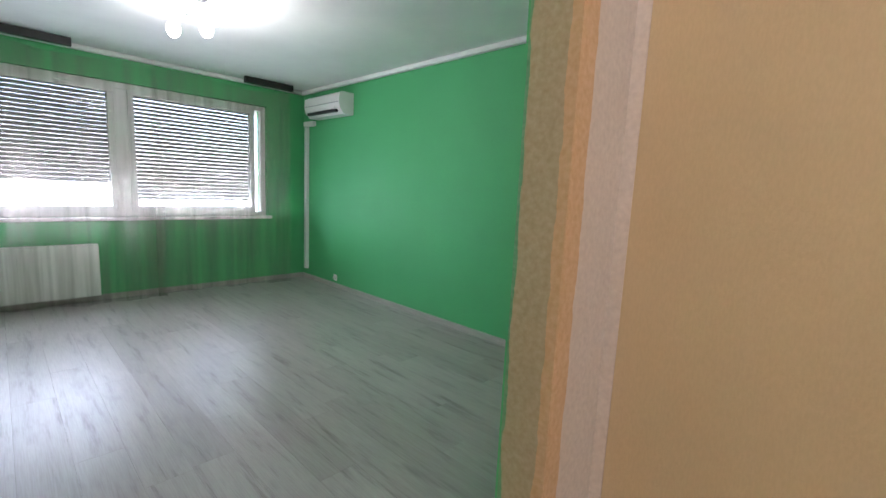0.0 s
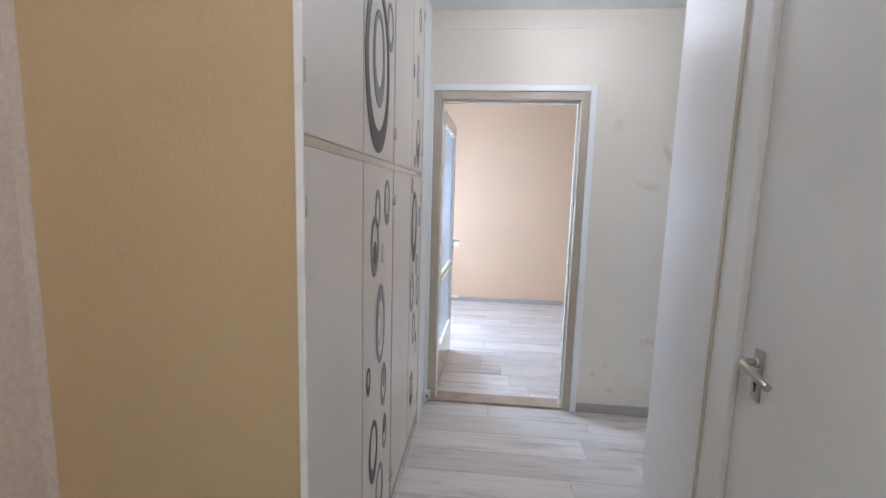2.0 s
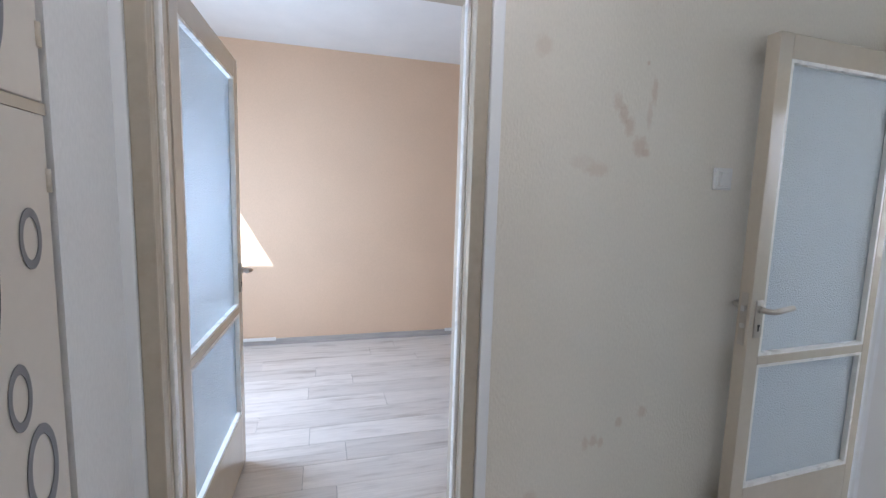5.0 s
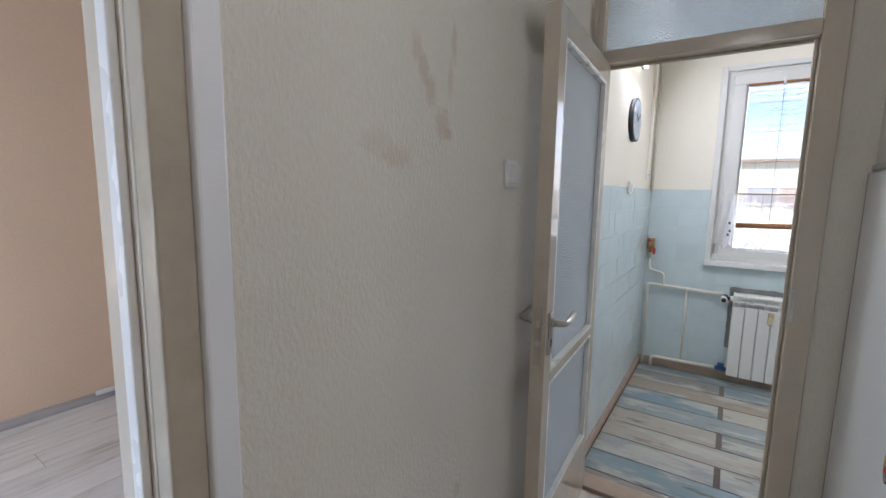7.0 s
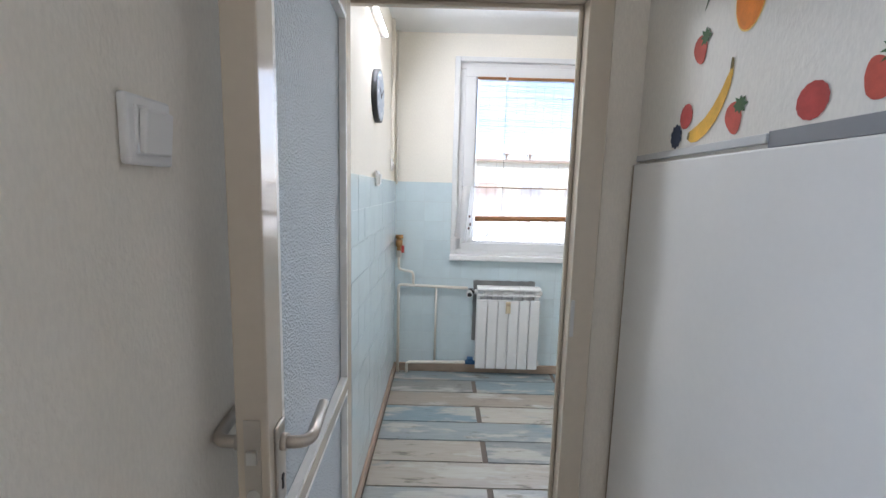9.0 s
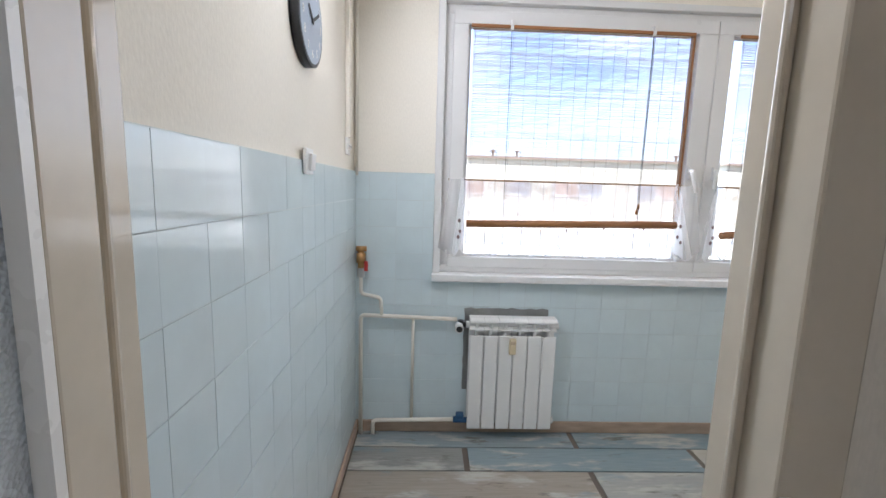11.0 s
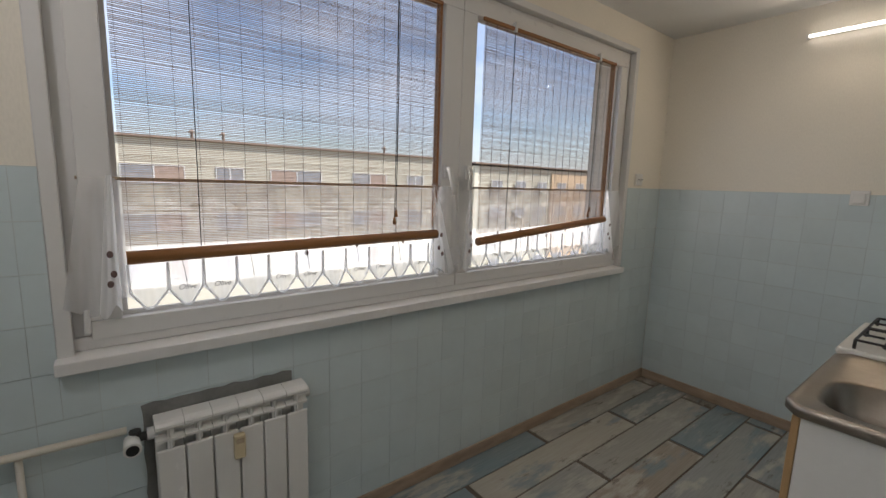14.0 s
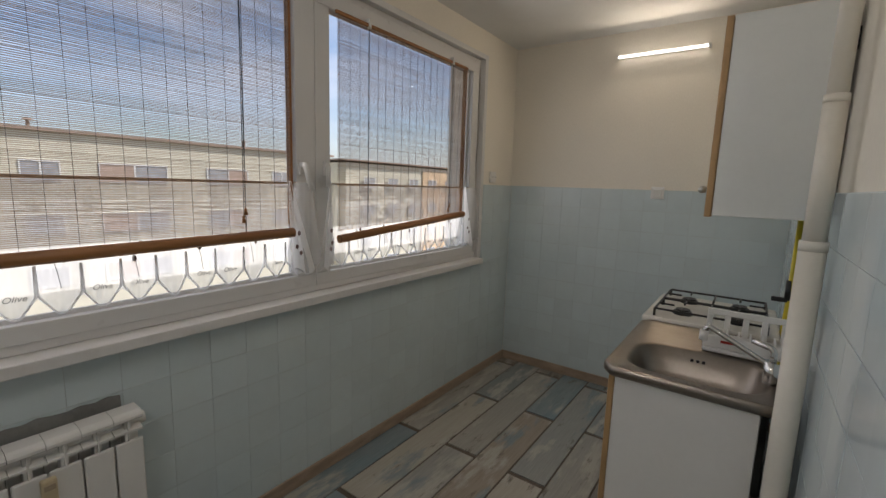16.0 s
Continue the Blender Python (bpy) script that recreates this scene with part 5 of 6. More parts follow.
# ---- gas stove ----
TX0, TX1, TY0, TY1, TZ = 2.875, 3.425, -3.465, -2.885, 0.875
gs = thing("gas_stove", "white enamel gas stove with black pan supports", "stove", at=((TX0 + TX1) / 2, (TY0 + TY1) / 2, 0))
to = Vector(gs.location)
spart("body", (TX0, TX1 - 0.03, TY0, TY1, 0.03, TZ - 0.03), "enamel", 0.008, parent=gs, off=to)
spart("hob_top", (TX0, TX1, TY0 - 0.004, TY1 + 0.004, TZ - 0.03, TZ), "enamel", 0.010, parent=gs, off=to)
spart("oven_door", (TX1 - 0.03, TX1 - 0.005, TY0 + 0.01, TY1 - 0.01, 0.2, 0.70), "enamel", 0.006, parent=gs, off=to)
for k in range(4):
    bm = B()
    cyl(bm, (TX1 - 0.03, TY0 + 0.1 + k * 0.12, 0.78), (TX1 + 0.0, TY0 + 0.1 + k * 0.12, 0.78), 0.02, seg=16)
    bm.transform(Matrix.Translation(-to))
    part("control_knob", bm, "black", gs, "", True)
for x in (TX0 + 0.16, TX1 - 0.16):
    for y in (TY0 + 0.15, TY1 - 0.15):
        bm = B()
        cyl(bm, (x, y, TZ), (x, y, TZ + 0.018), 0.045, 0.038, 24)
        cyl(bm, (x, y, TZ + 0.018), (x, y, TZ + 0.026), 0.032, seg=24)
        bm.transform(Matrix.Translation(-to))
        part("burner", bm, "black", gs, "", True)
for y0, y1 in ((TY0 + 0.03, (TY0 + TY1) / 2 - 0.01), ((TY0 + TY1) / 2 + 0.01, TY1 - 0.03)):
    bm = B()
    z = TZ + 0.036
    tube(bm, [(TX0 + 0.05, y0, z), (TX1 - 0.05, y0, z), (TX1 - 0.05, y1, z), (TX0 + 0.05, y1, z), (TX0 + 0.05, y0, z)], 0.0055, 8)
    ym = (y0 + y1) / 2
    for xx in (TX0 + 0.16, TX1 - 0.16):
        for a, b in (((xx, y0, z), (xx, y0 + 0.075, z)), ((xx, y1, z), (xx, y1 - 0.075, z))):
            tube(bm, [a, b], 0.005, 8)
    for a, b in (((TX0 + 0.05, ym, z), (TX0 + 0.12, ym, z)), ((TX1 - 0.05, ym, z), (TX1 - 0.12, ym, z)), (((TX0 + TX1) / 2, y0, z), ((TX0 + TX1) / 2, y1, z))):
        tube(bm, [a, b], 0.005, 8)
    for xx in (TX0 + 0.05, TX1 - 0.05):
        for yy in (y0, y1):
            cyl(bm, (xx, yy, TZ), (xx, yy, z), 0.006, seg=8)
    bm.transform(Matrix.Translation(-to))
    part("pan_support", bm, "black", gs, "black iron pan support", True)
for x in (TX0 + 0.05, TX1 - 0.08):
    for y in (TY0 + 0.05, TY1 - 0.05):
        bm = B()
        cyl(bm, (x, y, 0), (x, y, 0.03), 0.018)
        bm.transform(Matrix.Translation(-to))
        part("foot", bm, "black", gs)
bm = B()
tube(bm, [(2.87, -3.03, 0.80), (2.862, -3.03, 1.0), (2.862, -3.02, 1.38)], 0.011)
solid("gas_hose", bm, "yellow", "yellow gas hose up the tiled wall", "hose", smooth=True)
bm = B()
cyl(bm, (2.866, -3.03, 1.02), (2.866, -3.03, 1.11), 0.014)
box(bm, 2.862, 2.925, -3.04, -3.02, 1.01, 1.03, 0.004)
solid("gas_tap", bm, "black", "black gas tap on the hose", "tap", smooth=True)

# ---- wall cabinet ----
wc = thing("wall_cabinet", "pale melamine wall cabinet with wood-edged doors", "cabinet", at=(3.0, -2.7, 1.40))
co = Vector(wc.location)
spart("side_panel", (2.872, 3.145, -2.318, -2.30, 1.405, 2.03), "cab_panel", 0.002, parent=wc, off=co)
spart("side_panel", (2.872, 3.145, -3.10, -3.082, 1.405, 2.03), "cab_panel", 0.002, parent=wc, off=co)
spart("top_board", (2.872, 3.145, -3.082, -2.318, 2.012, 2.03), "cab_panel", 0.002, parent=wc, off=co)
spart("bottom_board", (2.872, 3.145, -3.082, -2.318, 1.405, 1.423), "cab_panel", 0.002, parent=wc, off=co)
spart("back_board", (2.872, 2.88, -3.082, -2.318, 1.423, 2.012), "black", 0, parent=wc, off=co)
for y0, y1 in ((-3.10, -2.702), (-2.698, -2.30)):
    d = spart("cabinet_door", (3.147, 3.167, y0, y1, 1.40, 2.03), "cab_wood", 0.003, "door with a raw wood edge", wc, co)
    ky = y1 - 0.04 if y1 > -2.5 else y0 + 0.04
    bm = B()
    ball(bm, (3.182, ky, 1.49), 0.013)
    cyl(bm, (3.165, ky, 1.49), (3.176, ky, 1.49), 0.007)
    bm.transform(Matrix.Translation(-co))
    part("knob", bm, "metal", d, "", True)
spart("hanging_rail", (KX0 + 0.001, 2.872, -3.05, -2.35, 1.90, 1.96), "black", 0, parent=wc, off=co)

# drain pipe before the partition
dp = thing("drain_pipe", "cream painted plastic drain pipe from floor to ceiling", "pipe", "pipes", at=(2.895, -2.10, 0))
for nm, z0, z1, r in (("lower_pipe", 0.0, 1.36, 0.0305), ("socket_ring", 1.335, 1.362, 0.0315), ("upper_pipe", 1.36, 1.73, 0.0262), ("socket_ring", 1.712, 1.732, 0.0272), ("top_pipe", 1.73, KCEIL - 0.001, 0.0225)):
    bm = B()
    cyl(bm, (0, 0, z0), (0, 0, z1), r, seg=24)
    part(nm, bm, "pipe", dp, "", True)

# ---- hall alcove: panel, ledge strip and fruit stickers ----
bm = B()
box(bm, 1.14, 2.74, -0.968, -0.952, 0.062, 1.525, 0.004)
pn = solid("lower_panel", bm, "white_lam", "white panel covering the lower alcove wall", "panel")
# the strip's grey paints in the ledge top and its shadow line
bm = B()
box(bm, 1.14, 2.205, -0.969, -0.962, 1.527, 1.556)
part("slot", bm, "decal_mid", pn, "grey strip along the top, painted for the ledge and its shadow line")
bm = B()
box(bm, 2.205, 2.74, -0.969, -0.958, 1.535, 1.553, 0.002)
part("edge_strip", bm, "decal_pale", pn, "thin grey edge strip")
bm = B()
box(bm, 2.7405, 2.746, -0.966, -0.9515, 0.062, 1.525, 0.002)
part("side_edge", bm, "worn_edge", pn, "brown worn edge beside the door frame")
kh = thing("keyhole_plate", "oval metal keyhole cover with a small sticker", "keyhole", at=(2.14, -0.951, 0.79))
bm = B()
cyl(bm, (0, 0, 0), (0, 0.004, 0), 0.018, seg=24)
bm.transform(Matrix.Diagonal((1, 1, 2.3, 1)))
part("cover", bm, "chrome", kh, "", True)
bm = B()
cyl(bm, (0, 0.004, -0.012), (0, 0.006, -0.012), 0.008, seg=12)
part("hole", bm, "strawberry", kh)
bm = B()
cyl(bm, (0, -0.0005, 0), (0, 0.003, 0), 0.0195, seg=24)
bm.transform(Matrix.Diagonal((1, 1, 2.35, 1)))
part("rim", bm, "black", kh, "dark rim", True)
bm = B()
ball(bm, (0.002, 0.004, 0.014), 0.010, 1, 0.2, 1.3, 12)
part("sticker_patch", bm, "banana", kh, "small yellow printed patch", True)
AY = -0.9685


def sticker(name, label, outline, material, extras=()):
    """Flat vinyl fruit on the alcove wall; outline and extras in (x, z)."""
    outline = [(x - 0.045, z) for x, z in outline]
    extras = [(nm, [(x - 0.045, z) for x, z in pts], mt) for nm, pts, mt in extras]
    s = thing(name, label, "sticker", "fruit stickers", at=(outline[0][0], AY, outline[0][1]))
    o = Vector(s.location)
    for k, (nm, pts, mt) in enumerate((("shape", outline, material), *extras)):
        bm = B()
        poly(bm, [(x - o.x, 0.0004 * k, z - o.z) for x, z in pts], 0.0004, (0, 1, 0))
        part(nm, bm, mt, s)
    return s


def oval(cx, cz, rx, rz, n=24, lump=0.0, seed=0, tilt=0.0):
    r = random.Random(seed)
    out = []
    for k in range(n):
        a = 2 * math.pi * k / n
        f = 1 + lump * r.uniform(-1, 1)
        dx, dz = rx * f * math.cos(a), rz * f * math.sin(a)
        out.append((cx + dx * math.cos(tilt) - dz * math.sin(tilt), cz + dx * math.sin(tilt) + dz * math.cos(tilt)))
    return out


def crown(cx, cz, r, n=7, seed=1, up=0.0):
    q = random.Random(seed)
    out = []
    for k in range(n * 2):
        a = math.pi * k / n + up
        f = r * (1.0 if k % 2 == 0 else 0.6) * q.uniform(0.8, 1.15)
        out.append((cx + f * math.cos(a), cz + f * math.sin(a)))
    return out


def strawberry(cx, cz, r, lean, seed):
    """Tapered berry outline: broad at the crown, pointed away from it; lean in radians."""
    q = random.Random(seed)
    out = []
    for k in range(32):
        a = 2 * math.pi * k / 32
        dz = 1.15 * r * math.sin(a)
        dx = 0.82 * r * math.cos(a) * (1 + 0.28 * math.sin(a)) * (1 + q.uniform(-0.03, 0.03))
        out.append((cx + dx * math.cos(lean) - dz * math.sin(lean), cz + dx * math.sin(lean) + dz * math.cos(lean)))
    return out


def bumpy(cx, cz, rx, rz, n, deep=0.05):
    """Raspberry outline with n round drupelets."""
    return [(cx + rx * math.cos(a) * (1 + deep * abs(math.sin(a * n / 2))), cz + rz * math.sin(a) * (1 + deep * abs(math.sin(a * n / 2)))) for a in (2 * math.pi * k / 64 for k in range(64))]
def berry(cx, cz, r, seed, label="red strawberry sticker with a green crown"):
    return sticker("strawberry_sticker", label, strawberry(cx, cz, r, -0.35, seed), "strawberry", (("crown", crown(cx - r * 0.55, cz + r * 0.85, r * 0.75, 8, seed), "leaf"),))


sticker("raspberry_sticker", "small red raspberry sticker on white wall", bumpy(2.172, 1.595, 0.031, 0.030, 14), "raspberry")
sticker("raspberry_sticker", "red raspberry sticker high on the white wall", bumpy(2.136, 1.85, 0.030, 0.040, 14), "raspberry")
sticker("raspberry_sticker", "tiny red raspberry sticker on white wall", bumpy(2.646, 1.997, 0.026, 0.032, 12), "raspberry")
sticker("raspberry_sticker", "small red raspberry sticker beside the banana", bumpy(2.546, 1.630, 0.026, 0.029, 12), "raspberry")
sticker("blackberry_sticker", "dark blackberry sticker below the banana", bumpy(2.585, 1.586, 0.022, 0.026, 10, 0.2), "berry")
berry(2.511, 1.775, 0.030, 11)
berry(2.365, 1.597, 0.030, 12)
sticker("strawberry_sticker", "cluster of three red strawberries with green crowns", strawberry(2.018, 1.642, 0.027, -0.9, 20), "strawberry",
        (("berry", strawberry(2.064, 1.606, 0.028, 2.7, 21), "strawberry"), ("berry", strawberry(1.965, 1.620, 0.032, -1.9, 22), "strawberry"), ("crown", crown(2.040, 1.638, 0.026, 13, 23), "leaf"), ("crown", crown(1.992, 1.600, 0.024, 13, 24), "leaf"), ("leaflet", crown(2.03, 1.600, 0.018, 7, 25), "leaf"), ("stalk", oval(2.015, 1.578, 0.006, 0.018, 10), "leaf")))
arc = [(2.532, 1.574), (2.515, 1.564), (2.49, 1.564), (2.455, 1.578), (2.425, 1.602), (2.402, 1.634), (2.387, 1.668), (2.383, 1.690), (2.384, 1.722), (2.391, 1.724), (2.394, 1.698), (2.405, 1.682), (2.418, 1.662), (2.440, 1.636), (2.468, 1.614), (2.50, 1.600), (2.528, 1.590)]
sticker("banana_sticker", "yellow banana sticker with a brown stalk", arc, "banana", (("stalk", [(2.3835, 1.702), (2.3835, 1.723), (2.391, 1.725), (2.393, 1.702)], "banana_tip"), ("tip", [(2.533, 1.574), (2.524, 1.572), (2.522, 1.588), (2.529, 1.590)], "banana_tip")))
sticker("orange_sticker", "half orange slice sticker on the white wall", oval(2.351, 1.838, 0.046, 0.075, 40), "pale_rim", (("peel", oval(2.351, 1.838, 0.0435, 0.0715, 40), "orange"), ("flesh", oval(2.351, 1.838, 0.038, 0.065, 40), "orange"), ("pith", oval(2.346, 1.84, 0.005, 0.014, 10, 0.3, 4), "flesh")))
pine = [(x + 0.11, z + 0.06) for x, z in [(2.40, 1.80), (2.385, 1.84), (2.415, 1.845), (2.375, 1.88), (2.40, 1.90), (2.36, 1.92), (2.385, 1.95), (2.34, 1.96), (2.33, 2.0), (2.30, 1.98), (2.31, 1.94), (2.325, 1.91), (2.32, 1.88), (2.345, 1.87), (2.345, 1.83), (2.37, 1.84)]]
sticker("pineapple_sticker", "green pineapple crown sticker on white wall", pine, "leaf", (("fruit", oval(2.38, 2.13, 0.06, 0.10, 24, 0.05, 3), "banana"),))

# hall small things
bm = B()
box(bm, -0.02, 1.12, -0.008, 0.0, 2.452, 2.460)
solid("trim_hall_line", bm, "white_wall", "thin joint line across the wall above the door", "", kind="structure")
ou = thing("cable_outlet", "worn outlet with a cable at the foot of the door casing", "outlet", at=(0.03, -0.03, 0.06))
bm = B()
box(bm, -0.022, 0.022, -0.010, 0.010, -0.03, 0.03, 0.004)
part("cover", bm, "plastic", ou)
bm = B()
tube(bm, [(-0.01, -0.012, -0.02), (-0.02, -0.02, -0.045), (-0.018, -0.30, -0.052), (-0.018, -1.9, -0.052)], 0.004, 8)
part("cable", bm, "plastic", ou, "thin white cable along the closet foot", True)
bm = B()
cyl(bm, (0.005, -0.011, -0.005), (0.005, -0.016, -0.005), 0.012, seg=10)
part("screw", bm, "worn_edge", ou)
for y, z in ((-1.05, 1.467), (-1.04, 0.862), (-1.065, 1.967), (-1.22, 1.815)):
    bm = B()
    cyl(bm, (1.1205, y, z), (1.1185, y, z), 0.006, seg=10)
    solid("screw_hole", bm, "print_grey", "dark screw hole in the white wall", "screw", "screws")
bm = B()
box(bm, 1.118, 1.12, -1.40, -0.975, 0.07, CEIL - 0.002)
fcg = solid("wall_facing", bm, "white_lam", "smooth white facing board on the wall end", "panel")

bm = B()
box(bm, -0.572, -0.44, -1.984, -1.955, 1.862, 1.905, 0.004)
solid("wall_bracket", bm, "black", "small black bracket on the amber wallpaper", "bracket")
bm = B()
cyl(bm, (-0.034, -1.9845, 1.434), (-0.034, -1.9815, 1.434), 0.006, seg=10)
solid("screw_hole", bm, "worn_edge", "brown screw plug in the amber wallpaper", "screw", "screws")

# beige room trunking
for x0, x1 in ((-1.0, 0.085), (1.72, 3.3)):
    bm = B()
    box(bm, x0, x1, BY - 0.032, BY - 0.016, 0.045, 0.075, 0.004)
    solid("cable_trunking", bm, "plastic", "white cable trunking along the skirting", "trunking", "trunkings")

# ---- green room ----
gw = thing("window_2", "white plastic two-sash window with lowered roller shutters", "window", at=(GX - 0.1, -2.0, VZ0))
gw["kind"] = "structure"
gwo = Vector(gw.location)


def gpart(name, boxes, material, parent, bevel=0.004, label=""):
    bm = B()
    for b in boxes:
        box(bm, *b, bevel)
    bm.transform(Matrix.Translation(-gwo))
    return part(name, bm, material, parent, label)


X0, X1 = GX - 0.12, GX - 0.05
gpart("window_frame", [(X0, X1, VY0, VY1, VZ0, 0.93), (X0, X1, VY0, VY1, 2.22, VZ1), (X0, X1, VY0, VY0 + 0.06, 0.93, 2.22), (X0, X1, VY1 - 0.06, VY1, 0.93, 2.22), (X0, X1, -2.12, -1.99, 0.93, 2.22)], "pvc", gw)
for g0, g1, low, tall in ((-3.36, -2.17, 1.24, 0.99), (-1.94, -0.72, 1.06, 0.87)):
    sash = gpart("sash", [(X0 + 0.01, X1 + 0.02, g0 - 0.055, g1 + 0.055, 0.93, 0.995), (X0 + 0.01, X1 + 0.02, g0 - 0.055, g1 + 0.055, 2.17, 2.22), (X0 + 0.01, X1 + 0.02, g0 - 0.055, g0, 0.995, 2.17), (X0 + 0.01, X1 + 0.02, g1, g1 + 0.055, 0.995, 2.17)], "pvc", gw)
    gpart("pane", [(X0 + 0.03, X0 + 0.036, g0, g1, 0.995, 2.17)], "glass", sash, 0).visible_shadow = False
    # roller shutter outside: slats with light slits
    k, z = 0, low
    sh = thing("roller_shutter", "pale roller shutter lowered outside the window, coloured dark for backlight", "shutter", "roller shutters", at=(GX - 0.21, (g0 + g1) / 2, low))
    o = Vector(sh.location)
    while z < 2.2:
        bm = B()
        poly(bm, [(p[0], g0 - 0.10 - o.y, p[1] * tall) for p in ((0.006, 0), (0.0, 0.010), (-0.004, 0.022), (0.0, 0.036), (0.005, 0.0398), (0.010, 0.036), (0.007, 0.022), (0.010, 0.010))], g1 - g0 + 0.20, (0, 1, 0))
        bm.transform(Matrix.Translation((0, 0, z - o.z)))
        part("slat", bm, "shutter_backlit", sh)
        z += 0.0425
bm = B()
box(bm, GX - 0.05, GX + 0.06, VY0 - 0.02, VY1 + 0.04, 0.845, 0.88, 0.008)
solid("window_sill", bm, "sill", "white window sill board behind the curtain", "sill", kind="structure")
bm = B()
box(bm, X1 + 0.02, X1 + 0.05, -2.135, -2.105, 0.95, 1.06, 0.004)
solid("window_handle", bm, "pvc", "white window handle on the middle post", "handle")
bm = B()
tube(bm, [(GX - 0.04, -2.62 + 0.11 * math.sin(a) ** 3, 1.155 + 0.0055 * (13 * math.cos(a) - 5 * math.cos(2 * a) - 2 * math.cos(3 * a) - math.cos(4 * a))) for a in (2 * math.pi * k / 28 for k in range(29))], 0.005, 6)
solid("heart_ornament", bm, "decal_mid", "grey wire heart ornament hanging at the window", "ornament", smooth=True)
# radiator
gr = thing("radiator", "white flat panel radiator under the window", "radiator", at=(GX + 0.09, -2.95, 0.08))
gro = Vector(gr.location)
for nm, b, m in (("front_panel", (GX + 0.13, GX + 0.145, -3.60, -2.33, 0.08, 0.60), "radiator"), ("rear_panel", (GX + 0.05, GX + 0.065, -3.60, -2.33, 0.08, 0.60), "radiator"), ("top_grille", (GX + 0.05, GX + 0.145, -3.60, -2.33, 0.602, 0.615), "radiator"), ("side_cover", (GX + 0.066, GX + 0.129, -2.342, -2.33, 0.08, 0.60), "radiator"), ("bracket", (GX + 0.001, GX + 0.05, -2.6, -2.56, 0.2, 0.5), "metal"), ("bracket", (GX + 0.001, GX + 0.05, -3.4, -3.36, 0.2, 0.5), "metal")):
    bm = B()
    box(bm, *b, 0.004)
    bm.transform(Matrix.Translation(-gro))
    part(nm, bm, m, gr)
for k in range(18):
    bm = B()
    y = -3.57 + k * 0.0705
    box(bm, GX + 0.145, GX + 0.149, y, y + 0.035, 0.11, 0.57, 0.0018)
    bm.transform(Matrix.Translation(-gro))
    part("ridge", bm, "radiator", gr)

# sheer curtain with tired folds, and its dark rail
for y0, y1 in ((-3.6, -2.45), (-0.88, -0.28)):
    bm = B()
    box(bm, GX + 0.20, GX + 0.26, y0, y1, CEIL - 0.075, CEIL - 0.003, 0.004)
    solid("curtain_rail", bm, "rail_black", "black curtain rail on the ceiling", "rail", "curtain rails")


def voile(y0, y1, z0, z1, x, seed, label):
    r = random.Random(seed)
    p = [r.uniform(0, 6.28) for _ in range(5)]
    bm = B()
    nu, nv, grid = 260, 10, []
    for i in range(nu + 1):
        y = y0 + (y1 - y0) * i / nu
        col = []
        for j in range(nv + 1):
            k = j / nv
            z = z1 + (z0 - z1) * k + 0.02 * math.sin(y * 2.3 + p[4]) * k - (0.05 * (0.5 + 0.5 * math.sin(y * 5.0 + p[3])) * (1 - k))
            off = 0.035 * math.sin(y * 15 + p[0] + 0.5 * k) + 0.014 * math.sin(y * 37 + p[1]) + 0.02 * math.sin(y * 9 + p[2])
            col.append(bm.verts.new((x + off * (0.6 + 0.4 * k), y + 0.012 * math.sin(y * 40 + p[1]) * k, z)))
        grid.append(col)
    for A, C in zip(grid, grid[1:]):
        for j in range(nv):
            bm.faces.new((A[j], C[j], C[j + 1], A[j + 1])).smooth = True
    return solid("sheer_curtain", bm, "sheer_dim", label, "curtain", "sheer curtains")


voile(-4.3, -1.75, 0.03, 2.46, GX + 0.235, 1, "greyish see-through curtain before the window and radiator")
voile(-1.85, -0.30, 0.02, 2.46, GX + 0.225, 5, "greyish see-through curtain hanging to the floor")
# cable duct in the corner and the air conditioner
bm = B()
box(bm, GX + 0.10, GX + 0.16, GY - 0.045, GY - 0.001, 0.14, 2.08, 0.005)
solid("pipe_duct", bm, "plastic", "white pipe duct running down the green wall", "trunking", "trunkings")
bm = B()
box(bm, GX + 0.10, GX + 0.34, GY - 0.06, GY - 0.001, 2.085, 2.15, 0.008)
solid("pipe_duct", bm, "plastic", "white pipe duct below the air conditioner", "trunking", "trunkings")
ac = thing("air_conditioner", "white wall air conditioner high on the green wall", "air conditioner", at=(GX + 0.80, GY - 0.1, 2.28))
prof = [(0.0, 0.125), (-0.15, 0.125), (-0.195, 0.10), (-0.205, 0.0), (-0.19, -0.06), (-0.13, -0.125), (0.0, -0.125)]
bm = B()
poly(bm, [(-0.40, y + 0.099, z) for y, z in prof], 0.80, (1, 0, 0))
part("body", bm, "plastic", ac)
bm = B()
box(bm, -0.33, 0.33, -0.094, -0.062, -0.098, -0.066)
bm.transform(Matrix.Translation((0, -0.006, -0.006)))
part("air_outlet", bm, "black", ac, "dark air outlet slot")
bm = B()
box(bm, -0.395, 0.395, -0.1085, -0.1045, 0.0, 0.006)
part("panel_seam", bm, "decal_mid", ac)
bm = B()
box(bm, -0.33, 0.33, -0.118, -0.112, -0.066, -0.042, 0.002)
part("flap", bm, "plastic", ac)

